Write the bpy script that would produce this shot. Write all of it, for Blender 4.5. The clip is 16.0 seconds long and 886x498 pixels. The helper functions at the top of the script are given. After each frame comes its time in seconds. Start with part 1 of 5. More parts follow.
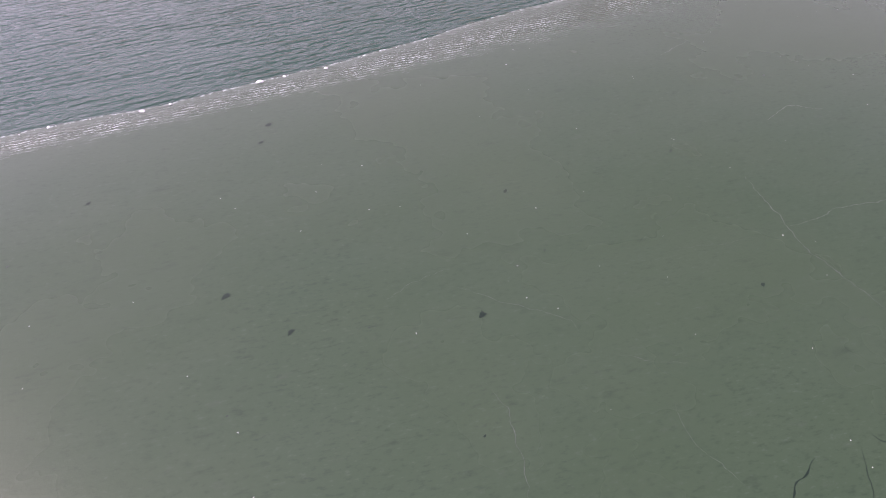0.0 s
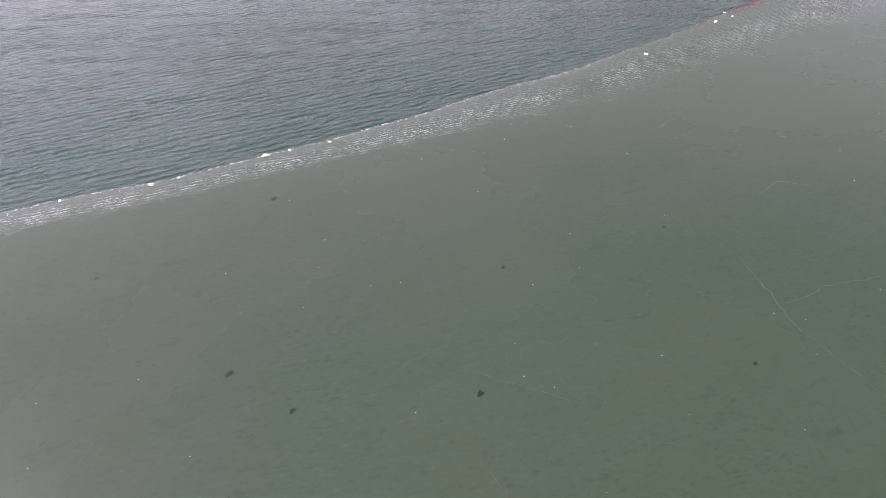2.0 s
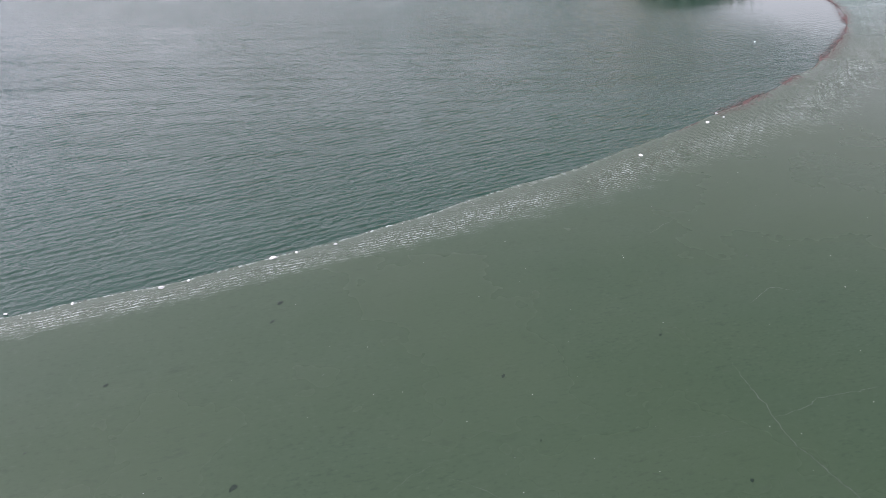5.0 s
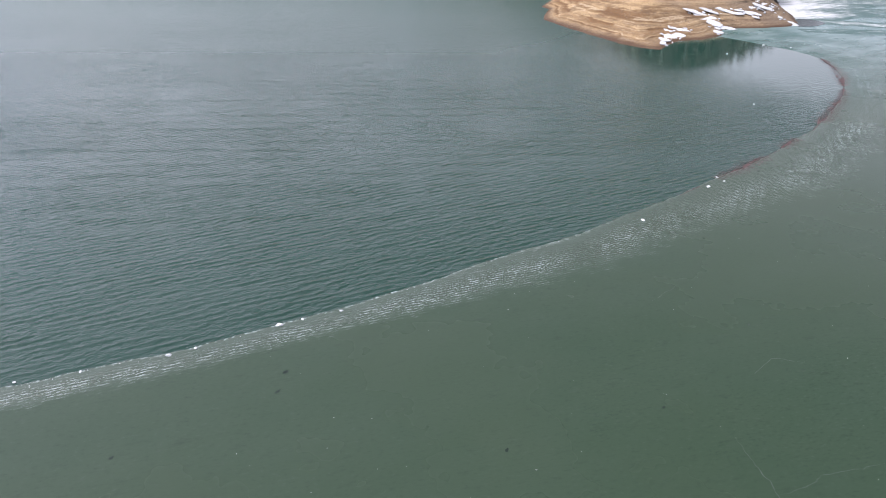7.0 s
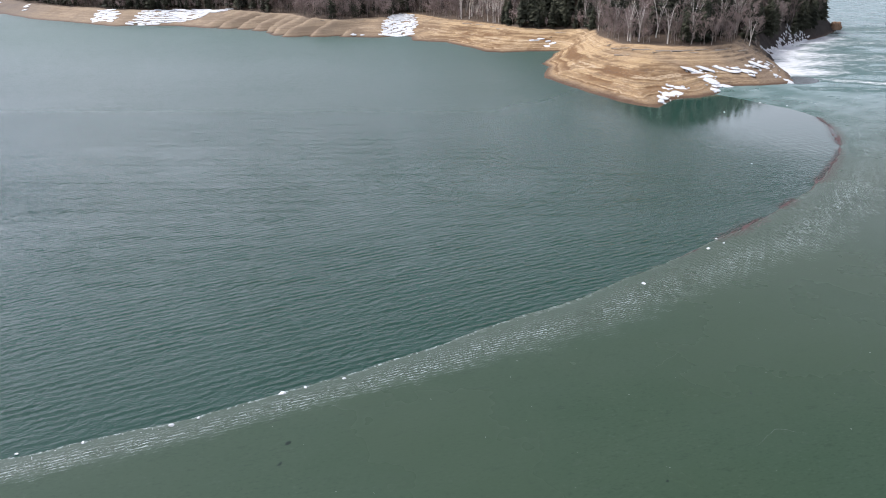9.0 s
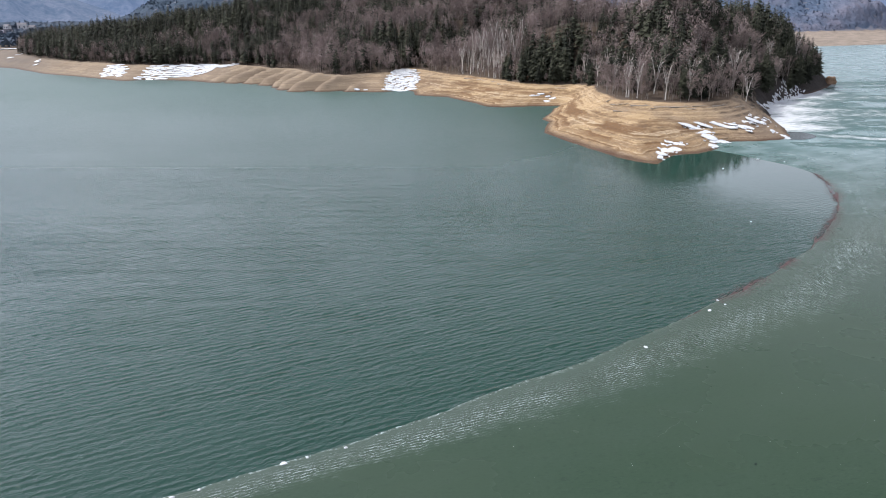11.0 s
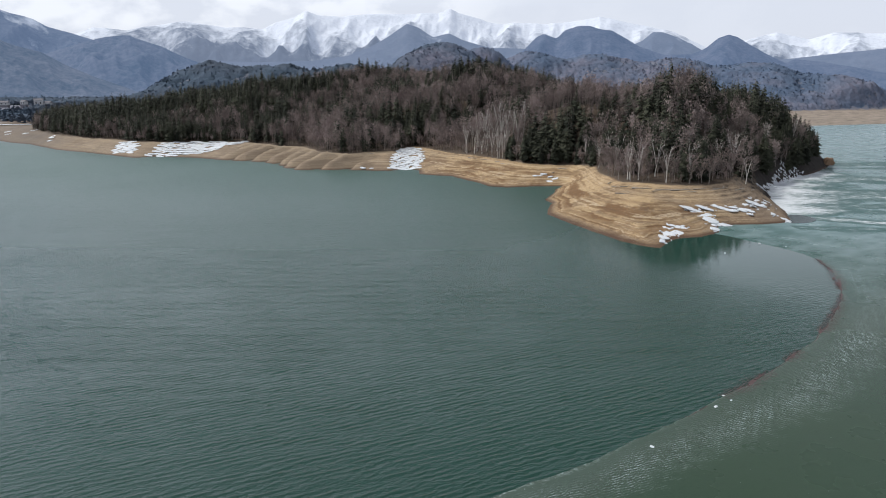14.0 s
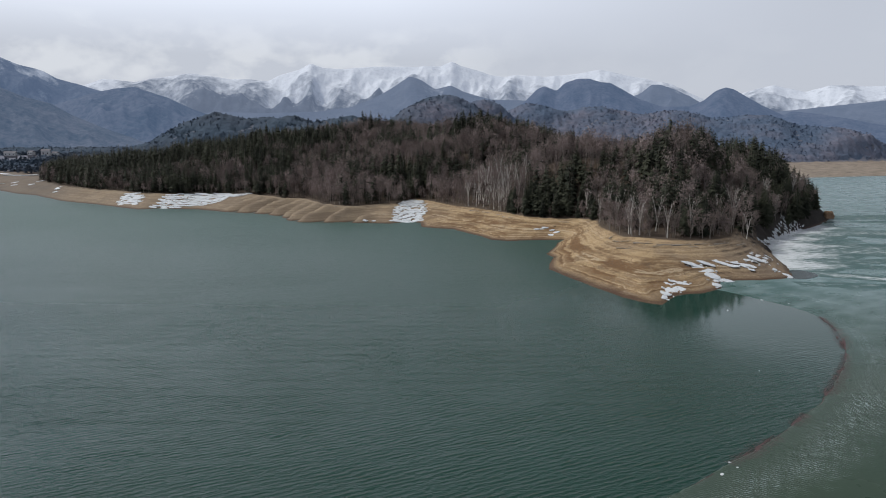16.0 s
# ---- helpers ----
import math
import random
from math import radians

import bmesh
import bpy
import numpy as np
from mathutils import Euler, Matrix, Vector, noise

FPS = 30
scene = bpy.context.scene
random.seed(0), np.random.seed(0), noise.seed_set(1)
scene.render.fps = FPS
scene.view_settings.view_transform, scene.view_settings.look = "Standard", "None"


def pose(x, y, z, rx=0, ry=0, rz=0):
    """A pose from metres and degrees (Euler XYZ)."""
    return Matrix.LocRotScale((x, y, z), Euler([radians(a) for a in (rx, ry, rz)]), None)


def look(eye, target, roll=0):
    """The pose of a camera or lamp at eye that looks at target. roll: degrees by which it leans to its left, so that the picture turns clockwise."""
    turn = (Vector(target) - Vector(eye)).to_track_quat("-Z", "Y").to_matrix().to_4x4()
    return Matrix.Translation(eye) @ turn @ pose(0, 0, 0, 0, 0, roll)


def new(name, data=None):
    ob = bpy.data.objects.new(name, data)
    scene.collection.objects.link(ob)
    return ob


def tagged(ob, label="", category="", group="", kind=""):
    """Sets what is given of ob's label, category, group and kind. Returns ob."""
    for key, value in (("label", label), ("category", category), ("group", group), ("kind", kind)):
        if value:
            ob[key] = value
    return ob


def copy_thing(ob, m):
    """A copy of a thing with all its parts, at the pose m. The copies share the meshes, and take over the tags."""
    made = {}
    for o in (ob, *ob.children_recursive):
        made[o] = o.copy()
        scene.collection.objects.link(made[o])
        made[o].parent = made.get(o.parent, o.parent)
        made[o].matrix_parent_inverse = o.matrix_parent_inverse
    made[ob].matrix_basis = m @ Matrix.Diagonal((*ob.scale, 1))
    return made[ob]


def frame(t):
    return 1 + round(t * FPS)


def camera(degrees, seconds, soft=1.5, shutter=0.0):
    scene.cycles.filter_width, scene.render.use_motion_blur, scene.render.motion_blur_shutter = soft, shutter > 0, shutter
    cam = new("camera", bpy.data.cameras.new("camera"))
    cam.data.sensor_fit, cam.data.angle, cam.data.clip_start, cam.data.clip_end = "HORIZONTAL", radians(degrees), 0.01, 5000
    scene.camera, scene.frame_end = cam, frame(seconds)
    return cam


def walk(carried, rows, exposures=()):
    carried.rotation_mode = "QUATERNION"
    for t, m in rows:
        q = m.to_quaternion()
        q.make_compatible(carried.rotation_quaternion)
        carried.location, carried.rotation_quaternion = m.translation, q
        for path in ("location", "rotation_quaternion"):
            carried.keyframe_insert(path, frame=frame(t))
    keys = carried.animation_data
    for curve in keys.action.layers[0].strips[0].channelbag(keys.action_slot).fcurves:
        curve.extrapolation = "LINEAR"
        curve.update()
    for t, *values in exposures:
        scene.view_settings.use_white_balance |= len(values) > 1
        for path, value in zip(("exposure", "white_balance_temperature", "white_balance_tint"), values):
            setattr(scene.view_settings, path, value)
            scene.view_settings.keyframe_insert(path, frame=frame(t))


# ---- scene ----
cam = camera(63.265, 16.0, soft=1.0)

# seconds, eye, heading (clockwise from +y), tilt, lean
PATH = (
    (0, (-0.07, -0.32, 32.74), 0.642, -39.525, -0.386),
    (0.5, (-0.05, -0.31, 33.34), 0.617, -38.411, -0.356),
    (1, (-0.04, -0.29, 33.95), 0.635, -37.374, -0.328),
    (1.5, (-0.02, -0.28, 34.55), 0.620, -36.420, -0.182),
    (2, (-0.01, -0.26, 35.16), 0.653, -35.479, -0.163),
    (2.5, (-0.00, -0.24, 35.77), 0.656, -34.541, -0.113),
    (3, (0.01, -0.22, 36.38), 0.631, -33.582, -0.059),
    (3.5, (0.01, -0.21, 36.98), 0.590, -32.642, -0.000),
    (4, (0.02, -0.19, 37.59), 0.573, -31.689, 0.002),
    (6.5, (0.02, -0.08, 40.65), 0.147, -26.908, 0.095),
    (7, (0.02, -0.05, 41.27), 0.050, -25.981, 0.092),
    (7.5, (0.01, -0.03, 41.88), -0.002, -25.022, 0.087),
    (8, (0.00, 0.00, 42.50), -0.083, -24.093, 0.031),
    (8.5, (-0.01, 0.03, 43.12), -0.129, -23.137, -0.018),
    (9, (-0.02, 0.05, 43.73), -0.149, -22.208, 0.022),
    (11.5, (-0.11, 0.20, 46.83), -0.337, -17.499, 0.005),
    (12, (-0.13, 0.23, 47.45), -0.390, -16.552, 0.073),
    (12.5, (-0.16, 0.27, 48.07), -0.433, -15.612, 0.126),
    (13, (-0.18, 0.30, 48.70), -0.474, -14.674, 0.175),
    (13.5, (-0.21, 0.33, 49.32), -0.531, -13.747, 0.212),
    (14, (-0.24, 0.37, 49.95), -0.583, -12.826, 0.271),
    (14.5, (-0.27, 0.40, 50.57), -0.604, -11.881, 0.331),
    (15, (-0.30, 0.44, 51.20), -0.649, -10.906, 0.374),
    (15.5, (-0.34, 0.48, 51.82), -0.687, -9.948, 0.370),
    (16, (-0.37, 0.52, 52.45), -0.736, -8.980, 0.383),
)


def aim(eye, heading, tilt, lean):
    h, e = radians(heading), radians(tilt)
    return look(eye, Vector(eye) + 100 * Vector((math.sin(h) * math.cos(e), math.cos(h) * math.cos(e), math.sin(e))), lean)


walk(cam, [(t, aim(eye, heading, tilt, lean)) for t, eye, heading, tilt, lean in PATH],
     [(0, 0.87, 6600, 44), (4, 0.70, 6560, 27), (7, 0.49, 6160, 19), (9, 0.40, 6080, 15), (12.5, 0.27, 6020, 11), (14.5, -0.34, 6130, 8), (16, -0.59, 6130, 8)])

# ---- light ----
SUN_FROM = Vector((-0.56, 0.22, 0.80)).normalized()
world = bpy.data.worlds.new("sky")
scene.world = world
world.use_nodes = True
wt = world.node_tree
wt.nodes.clear()


def wn(kind, **sets):
    n = wt.nodes.new(kind)
    for k, v in sets.items():
        n.inputs[k.replace("_", " ")].default_value = v
    return n


w_out = wt.nodes.new("ShaderNodeOutputWorld")
w_bg = wn("ShaderNodeBackground", Strength=1.13)
w_sky = wt.nodes.new("ShaderNodeTexSky")
w_sky.sky_type, w_sky.sun_disc = "NISHITA", False
w_sky.sun_elevation = math.asin(SUN_FROM.z)
w_sky.sun_rotation = math.atan2(SUN_FROM.x, SUN_FROM.y)
w_sky.dust_density = 3.0
w_dim = wn("ShaderNodeVectorMath")
w_dim.operation = "SCALE"
w_dim.inputs["Scale"].default_value = 0.075
w_geo = wt.nodes.new("ShaderNodeTexCoord")
w_map = wn("ShaderNodeMapping", Scale=(1.0, 1.0, 1.7))
w_noise = wn("ShaderNodeTexNoise", Scale=13.0, Detail=7.0, Roughness=0.52)
w_ramp = wn("ShaderNodeMapRange", From_Min=0.46, From_Max=0.60, To_Min=0.0, To_Max=1.0)
w_sep = wt.nodes.new("ShaderNodeSeparateXYZ")
w_low = wn("ShaderNodeMapRange", From_Min=0.15, From_Max=0.10, To_Min=0.0, To_Max=1.0)
w_mul = wt.nodes.new("ShaderNodeMath")
w_mul.operation = "MULTIPLY"
w_veil = wt.nodes.new("ShaderNodeMix")
w_veil.data_type = "RGBA"
w_veil.inputs[6].default_value = (0.83, 0.84, 0.91, 1)
w_veil.inputs[7].default_value = (1.03, 1.025, 1.06, 1)
w_mix = wt.nodes.new("ShaderNodeMix")
w_mix.data_type = "RGBA"
w_mix.inputs[0].default_value = 0.86
L = wt.links.new
L(w_geo.outputs["Generated"], w_map.inputs["Vector"])
L(w_map.outputs[0], w_noise.inputs["Vector"])
L(w_noise.outputs[0], w_ramp.inputs[0])
L(w_geo.outputs["Generated"], w_sep.inputs[0])
L(w_sep.outputs["Z"], w_low.inputs[0])
L(w_ramp.outputs[0], w_mul.inputs[0])
w_side = wn("ShaderNodeMapRange", From_Min=0.10, From_Max=-0.02, To_Min=0.12, To_Max=1.0)
w_bank = wt.nodes.new("ShaderNodeMath")
w_bank.operation = "MULTIPLY"
L(w_sep.outputs["X"], w_side.inputs[0])
L(w_low.outputs[0], w_bank.inputs[0])
L(w_side.outputs[0], w_bank.inputs[1])
L(w_bank.outputs[0], w_mul.inputs[1])
L(w_mul.outputs[0], w_veil.inputs[0])
L(w_sky.outputs[0], w_dim.inputs[0])
L(w_dim.outputs[0], w_mix.inputs[6])
L(w_veil.outputs[2], w_mix.inputs[7])
# the thin cloud is brightest round the sun
w_dot = wt.nodes.new("ShaderNodeVectorMath")
w_dot.operation = "DOT_PRODUCT"
w_dot.inputs[1].default_value = SUN_FROM
w_pos = wt.nodes.new("ShaderNodeMath")
w_pos.operation = "MAXIMUM"
w_pos.inputs[1].default_value = 0.0
w_pow = wt.nodes.new("ShaderNodeMath")
w_pow.operation = "POWER"
w_pow.inputs[1].default_value = 3.0
w_gain = wt.nodes.new("ShaderNodeMath")
w_gain.operation = "MULTIPLY_ADD"
w_gain.inputs[2].default_value = 1.0
w_halo = wn("ShaderNodeMapRange", From_Min=0.12, From_Max=0.32, To_Min=0.0, To_Max=2.08)
L(w_sep.outputs["Z"], w_halo.inputs[0])
L(w_halo.outputs[0], w_gain.inputs[1])
w_bright = wt.nodes.new("ShaderNodeVectorMath")
w_bright.operation = "SCALE"
L(w_geo.outputs["Generated"], w_dot.inputs[0])
L(w_dot.outputs["Value"], w_pos.inputs[0])
L(w_pos.outputs[0], w_pow.inputs[0])
L(w_pow.outputs[0], w_gain.inputs[0])
w_belt = wn("ShaderNodeMapRange", From_Min=0.10, From_Max=0.25, To_Min=0.0, To_Max=0.82)
w_lit = wn("ShaderNodeMapRange", From_Min=0.45, From_Max=-0.10, To_Min=0.0, To_Max=1.0)
w_lift = wt.nodes.new("ShaderNodeMath")
w_lift.operation = "MULTIPLY"
w_more = wt.nodes.new("ShaderNodeMath")
w_more.operation = "ADD"
w_more.inputs[1].default_value = 1.0
w_top = wn("ShaderNodeMapRange", From_Min=0.20, From_Max=0.50, To_Min=1.0, To_Max=0.23)
w_high = wt.nodes.new("ShaderNodeMath")
w_high.operation = "MULTIPLY"
w_both = wt.nodes.new("ShaderNodeMath")
w_both.operation = "MULTIPLY"
L(w_sep.outputs["Z"], w_belt.inputs[0])
L(w_sep.outputs["Z"], w_top.inputs[0])
L(w_sep.outputs["X"], w_lit.inputs[0])
L(w_belt.outputs[0], w_lift.inputs[0])
L(w_lit.outputs[0], w_lift.inputs[1])
L(w_lift.outputs[0], w_more.inputs[0])
L(w_more.outputs[0], w_high.inputs[0])
L(w_top.outputs[0], w_high.inputs[1])
L(w_high.outputs[0], w_both.inputs[0])
L(w_gain.outputs[0], w_both.inputs[1])
L(w_both.outputs[0], w_bright.inputs["Scale"])
L(w_mix.outputs[2], w_bright.inputs[0])
L(w_bright.outputs[0], w_bg.inputs["Color"])
L(w_bg.outputs[0], w_out.inputs["Surface"])

sun = new("sun", bpy.data.lights.new("sun", "SUN"))
sun.data.energy, sun.data.angle, sun.data.color = 3.6, radians(2.5), (1.0, 0.94, 0.85)
sun.matrix_world = look(SUN_FROM * 100, (0, 0, 0))


# ---- materials ----
class Nodes:
    """A material's node tree with short ways to make nodes."""

    def __init__(self, name):
        self.mat = bpy.data.materials.new(name)
        self.mat.use_nodes = True
        self.t = self.mat.node_tree
        self.p = self.t.nodes["Principled BSDF"]

    def put(self, value, socket):
        if isinstance(value, bpy.types.NodeSocket):
            self.t.links.new(value, socket)
        elif isinstance(value, (tuple, list)) and len(value) == 3 and socket.type == "RGBA":
            socket.default_value = (*value, 1)
        else:
            socket.default_value = value

    def pos(self, scale=(1, 1, 1), turn=0.0):
        g = self.t.nodes.new("ShaderNodeNewGeometry")
        m = self.t.nodes.new("ShaderNodeMapping")
        m.vector_type = "TEXTURE"
        m.inputs["Scale"].default_value = [1 / k for k in scale]
        m.inputs["Rotation"].default_value = (0, 0, radians(turn))
        self.t.links.new(g.outputs["Position"], m.inputs["Vector"])
        return m.outputs[0]

    def noise(self, vector, scale, detail=4.0, rough=0.5, twist=0.0):
        n = self.t.nodes.new("ShaderNodeTexNoise")
        self.put(vector, n.inputs["Vector"])
        for k, v in (("Scale", scale), ("Detail", detail), ("Roughness", rough), ("Distortion", twist)):
            n.inputs[k].default_value = v
        return n.outputs["Fac"]

    def ramp(self, value, a, b, lo=0.0, hi=1.0, smooth=False):
        n = self.t.nodes.new("ShaderNodeMapRange")
        n.interpolation_type = "SMOOTHSTEP" if smooth else "LINEAR"
        for k, v in (("Value", value), ("From Min", a), ("From Max", b), ("To Min", lo), ("To Max", hi)):
            self.put(v, n.inputs[k])
        return n.outputs[0]

    def calc(self, op, a, b=0.0):
        n = self.t.nodes.new("ShaderNodeMath")
        n.operation = op
        self.put(a, n.inputs[0])
        self.put(b, n.inputs[1])
        return n.outputs[0]

    def mix(self, fac, a, b):
        n = self.t.nodes.new("ShaderNodeMix")
        n.data_type = "RGBA"
        self.put(fac, n.inputs[0])
        self.put(a, n.inputs[6])
        self.put(b, n.inputs[7])
        return n.outputs[2]

    def wave(self, vector, length, twist, detail=2.0, fine=1.0):
        """Long crests across the vector's y, that many units apart."""
        n = self.t.nodes.new("ShaderNodeTexWave")
        n.wave_type, n.bands_direction, n.wave_profile = "BANDS", "Y", "SIN"
        self.put(vector, n.inputs["Vector"])
        for k, v in (("Scale", 0.31416 / length), ("Distortion", twist), ("Detail", detail), ("Detail Scale", fine), ("Detail Roughness", 0.6)):
            n.inputs[k].default_value = v
        return n.outputs["Fac"]

    def waves(self, trains, twist=4.0):
        """The sum, 0 to 1, of crossing wave trains: (crest spacing in metres, heading in degrees, weight)."""
        total = None
        for length, turn, weight in trains:
            w = self.calc("MULTIPLY", self.wave(self.pos((1, 1, 1), turn), length, twist, 2.0, 0.22 / length), weight)
            total = w if total is None else self.calc("ADD", total, w)
        return self.calc("DIVIDE", total, sum(w for _, _, w in trains))

    def crests(self, trains):
        """The sum, 0 to 1, of sharp short-crested waves: (per metre, how drawn out, heading in degrees, weight)."""
        total = None
        for rate, drawn, turn, weight in trains:
            w = self.noise(self.pos((drawn, 1, 1), turn), rate, 2, 0.45, 0.15)
            w = self.calc("SUBTRACT", 1.0, self.calc("ABSOLUTE", self.calc("MULTIPLY", self.calc("SUBTRACT", w, 0.5), 4.2)))
            w = self.calc("MULTIPLY", w, weight)
            total = w if total is None else self.calc("ADD", total, w)
        return self.calc("DIVIDE", total, sum(t[3] for t in trains))

    def attr(self, name):
        n = self.t.nodes.new("ShaderNodeAttribute")
        n.attribute_name = name
        return n.outputs["Fac"]

    def height(self, axis="Z"):
        g = self.t.nodes.new("ShaderNodeNewGeometry")
        s = self.t.nodes.new("ShaderNodeSeparateXYZ")
        self.t.links.new(g.outputs["Position"], s.inputs[0])
        return s.outputs[axis]

    def steep(self):
        g = self.t.nodes.new("ShaderNodeNewGeometry")
        s = self.t.nodes.new("ShaderNodeSeparateXYZ")
        self.t.links.new(g.outputs["Normal"], s.inputs[0])
        return s.outputs["Z"]

    def each(self):
        n = self.t.nodes.new("ShaderNodeObjectInfo")
        return n.outputs["Random"]

    def bump(self, height, distance, strength=1.0, after=None):
        n = self.t.nodes.new("ShaderNodeBump")
        n.inputs["Distance"].default_value = distance
        self.put(strength, n.inputs["Strength"])
        self.put(height, n.inputs["Height"])
        if after is not None:
            self.put(after, n.inputs["Normal"])
        return n.outputs[0]

    def done(self, color, rough=0.9, normal=None, spec=0.3, **more):
        self.put(color, self.p.inputs["Base Color"])
        self.put(rough, self.p.inputs["Roughness"])
        self.put(spec, self.p.inputs["Specular IOR Level"])
        if normal is not None:
            self.put(normal, self.p.inputs["Normal"])
        for k, v in more.items():
            self.put(v, self.p.inputs[k.replace("_", " ")])
        return self.mat


def water_material():
    n = Nodes("lake_water")
    gust = n.noise(n.pos((1, 1.6, 1), 14), 0.011, 3)
    sea = n.crests([(0.66, 0.40, 38, 1.0), (0.90, 0.42, 30, 0.8), (0.50, 0.40, 46, 0.5), (1.30, 0.50, 34, 0.4)])
    sea = n.calc("ADD", n.calc("MULTIPLY", sea, 0.72), n.calc("MULTIPLY", n.calc("POWER", n.waves([(1.25, 30, 1.0), (1.0, 24, 0.9), (1.5, 37, 0.7)], 2.6), 1.8), 0.38))
    chop = n.crests([(1.9, 0.5, 36, 1.0), (2.4, 0.6, 18, 0.7)])
    fine = n.noise(n.pos((0.35, 1.0, 1), 22), 3.4, 4, 0.62)
    patchy = n.ramp(n.noise(n.pos((0.6, 1, 1), 17), 0.11, 3), 0.3, 0.7, 0.45, 1.0)
    swell = n.noise(n.pos((0.22, 1.0, 1), 20), 0.30, 2, 0.5, 0.2)
    lee = n.t.nodes.new("ShaderNodeVectorMath")
    lee.operation = "DISTANCE"
    n.put(n.pos(), lee.inputs[0])
    lee.inputs[1].default_value = (97, 222, 0)
    push = n.calc("MULTIPLY", n.ramp(gust, 0.32, 0.62, 0.6, 1.0), n.ramp(lee.outputs["Value"], 24.0, 95.0, 0.03, 1.0, True))
    b = n.bump(swell, 0.16, push)
    b = n.bump(sea, 0.27, n.calc("MULTIPLY", push, patchy), b)
    b = n.bump(chop, 0.045, push, b)
    b = n.bump(fine, 0.055, n.calc("ADD", push, 0.05), b)
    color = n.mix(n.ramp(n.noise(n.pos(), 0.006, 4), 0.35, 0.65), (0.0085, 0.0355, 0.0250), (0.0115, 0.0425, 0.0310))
    # paler base colour far out stands in for stronger sky reflection
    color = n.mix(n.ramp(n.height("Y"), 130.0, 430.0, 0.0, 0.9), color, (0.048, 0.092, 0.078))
    wind = n.ramp(lee.outputs["Value"], 25.0, 70.0, 0.0, 1.0, True)
    rough = n.calc("ADD", n.ramp(n.height("Y"), 80.0, 260.0, 0.0, 0.19, True), n.ramp(n.height("Y"), 230.0, 450.0, 0.0, 0.16, True))
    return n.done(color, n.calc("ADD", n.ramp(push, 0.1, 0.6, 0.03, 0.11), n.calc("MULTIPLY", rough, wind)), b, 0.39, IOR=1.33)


def ice_material():
    """Thin grey-green lake ice: smooth, stained, and rippled where the open water's swell still lifts it."""
    n = Nodes("thin_lake_ice")
    edge = n.attr("edge")
    where = n.t.nodes.new("ShaderNodeCombineXYZ")
    n.put(n.calc("MULTIPLY", n.attr("along"), 0.30), where.inputs[0])
    n.put(n.attr("out"), where.inputs[1])
    band = n.calc("MULTIPLY", n.ramp(n.calc("ADD", edge, n.ramp(n.noise(n.pos(), 0.5, 4, 0.7), 0.3, 0.7, -0.22, 0.22)), 1.15, 0.42, smooth=True), n.ramp(edge, 0.10, 0.50, 0.22, 1.0))
    long = n.noise(where.outputs[0], 2.6, 3, 0.6, 0.5)
    fleck = n.noise(n.pos((0.6, 1, 1), 25), 9.5, 4, 0.65, 0.3)
    grain = n.noise(n.pos(), 6.0, 4, 0.6)
    lap = n.waves([(0.46, 26, 1.0), (0.55, 16, 0.9), (0.38, 34, 0.8), (0.42, 50, 0.4), (0.30, 20, 0.6)], 3.0)
    tips = n.calc("ADD", lap, n.ramp(fleck, 0.3, 0.7, -0.45, 0.45))
    line = n.calc("MULTIPLY", n.ramp(tips, 0.62, 0.84), n.ramp(n.noise(n.pos(), 0.35, 4, 0.65), 0.38, 0.56, 0.25, 1.0))
    glint_dots = n.ramp(n.calc("ADD", fleck, n.ramp(lap, 0.2, 0.8, -0.05, 0.05)), 0.57, 0.70, 0.0, 0.7)
    mixed = n.calc("ADD", n.calc("MULTIPLY", line, n.ramp(edge, 0.15, 0.55)), n.calc("MULTIPLY", glint_dots, n.ramp(edge, 0.95, 0.35)))
    lull = n.ramp(n.noise(n.pos(), 0.09, 3), 0.30, 0.55, 0.35, 1.0)
    lull = n.calc("MULTIPLY", lull, n.ramp(n.height("X"), 45.0, 85.0, 1.0, 1.15))
    # sun glints on the ripple crests, drawn as white in the base colour
    white = n.calc("MULTIPLY", n.calc("MINIMUM", mixed, 1.0), n.calc("MULTIPLY", band, lull))
    lip = n.calc("MULTIPLY", n.ramp(edge, 0.085, 0.0), n.ramp(n.noise(n.pos(), 1.5, 6, 0.8), 0.49, 0.62))
    lip = n.calc("MULTIPLY", lip, n.ramp(n.height("X"), 25.0, -5.0, 0.10, 0.6))
    patch = n.noise(n.pos(), 0.03, 5, 0.6)
    mottle = n.noise(n.pos((0.45, 1.2, 1), 15), 0.9, 6, 0.7)
    cloudy = n.noise(n.pos((0.5, 1, 1), 30), 0.12, 5, 0.6)
    base = n.mix(n.ramp(patch, 0.3, 0.7), (0.0262, 0.0500, 0.0302), (0.0325, 0.0545, 0.0328))
    base = n.mix(n.ramp(cloudy, 0.36, 0.80, 0.0, 0.16), base, (0.050, 0.074, 0.060))
    base = n.mix(n.ramp(mottle, 0.28, 0.42, 0.38, 0.0), base, (0.011, 0.020, 0.016))
    flake = n.noise(n.pos((0.55, 1.1, 1), 15), 3.2, 5, 0.7)
    base = n.mix(n.ramp(flake, 0.34, 0.46, 0.30, 0.0), base, (0.012, 0.024, 0.018))
    base = n.mix(n.ramp(flake, 0.58, 0.70, 0.0, 0.30), base, (0.055, 0.080, 0.066))
    base = n.mix(n.ramp(mottle, 0.60, 0.78, 0.0, 0.35), base, (0.046, 0.060, 0.052))
    base = n.mix(n.calc("MULTIPLY", n.ramp(edge, 1.0, 0.3, 0.0, 0.34), n.ramp(n.height("X"), 0.0, 55.0, 1.0, 0.3)), base, (0.082, 0.108, 0.097))
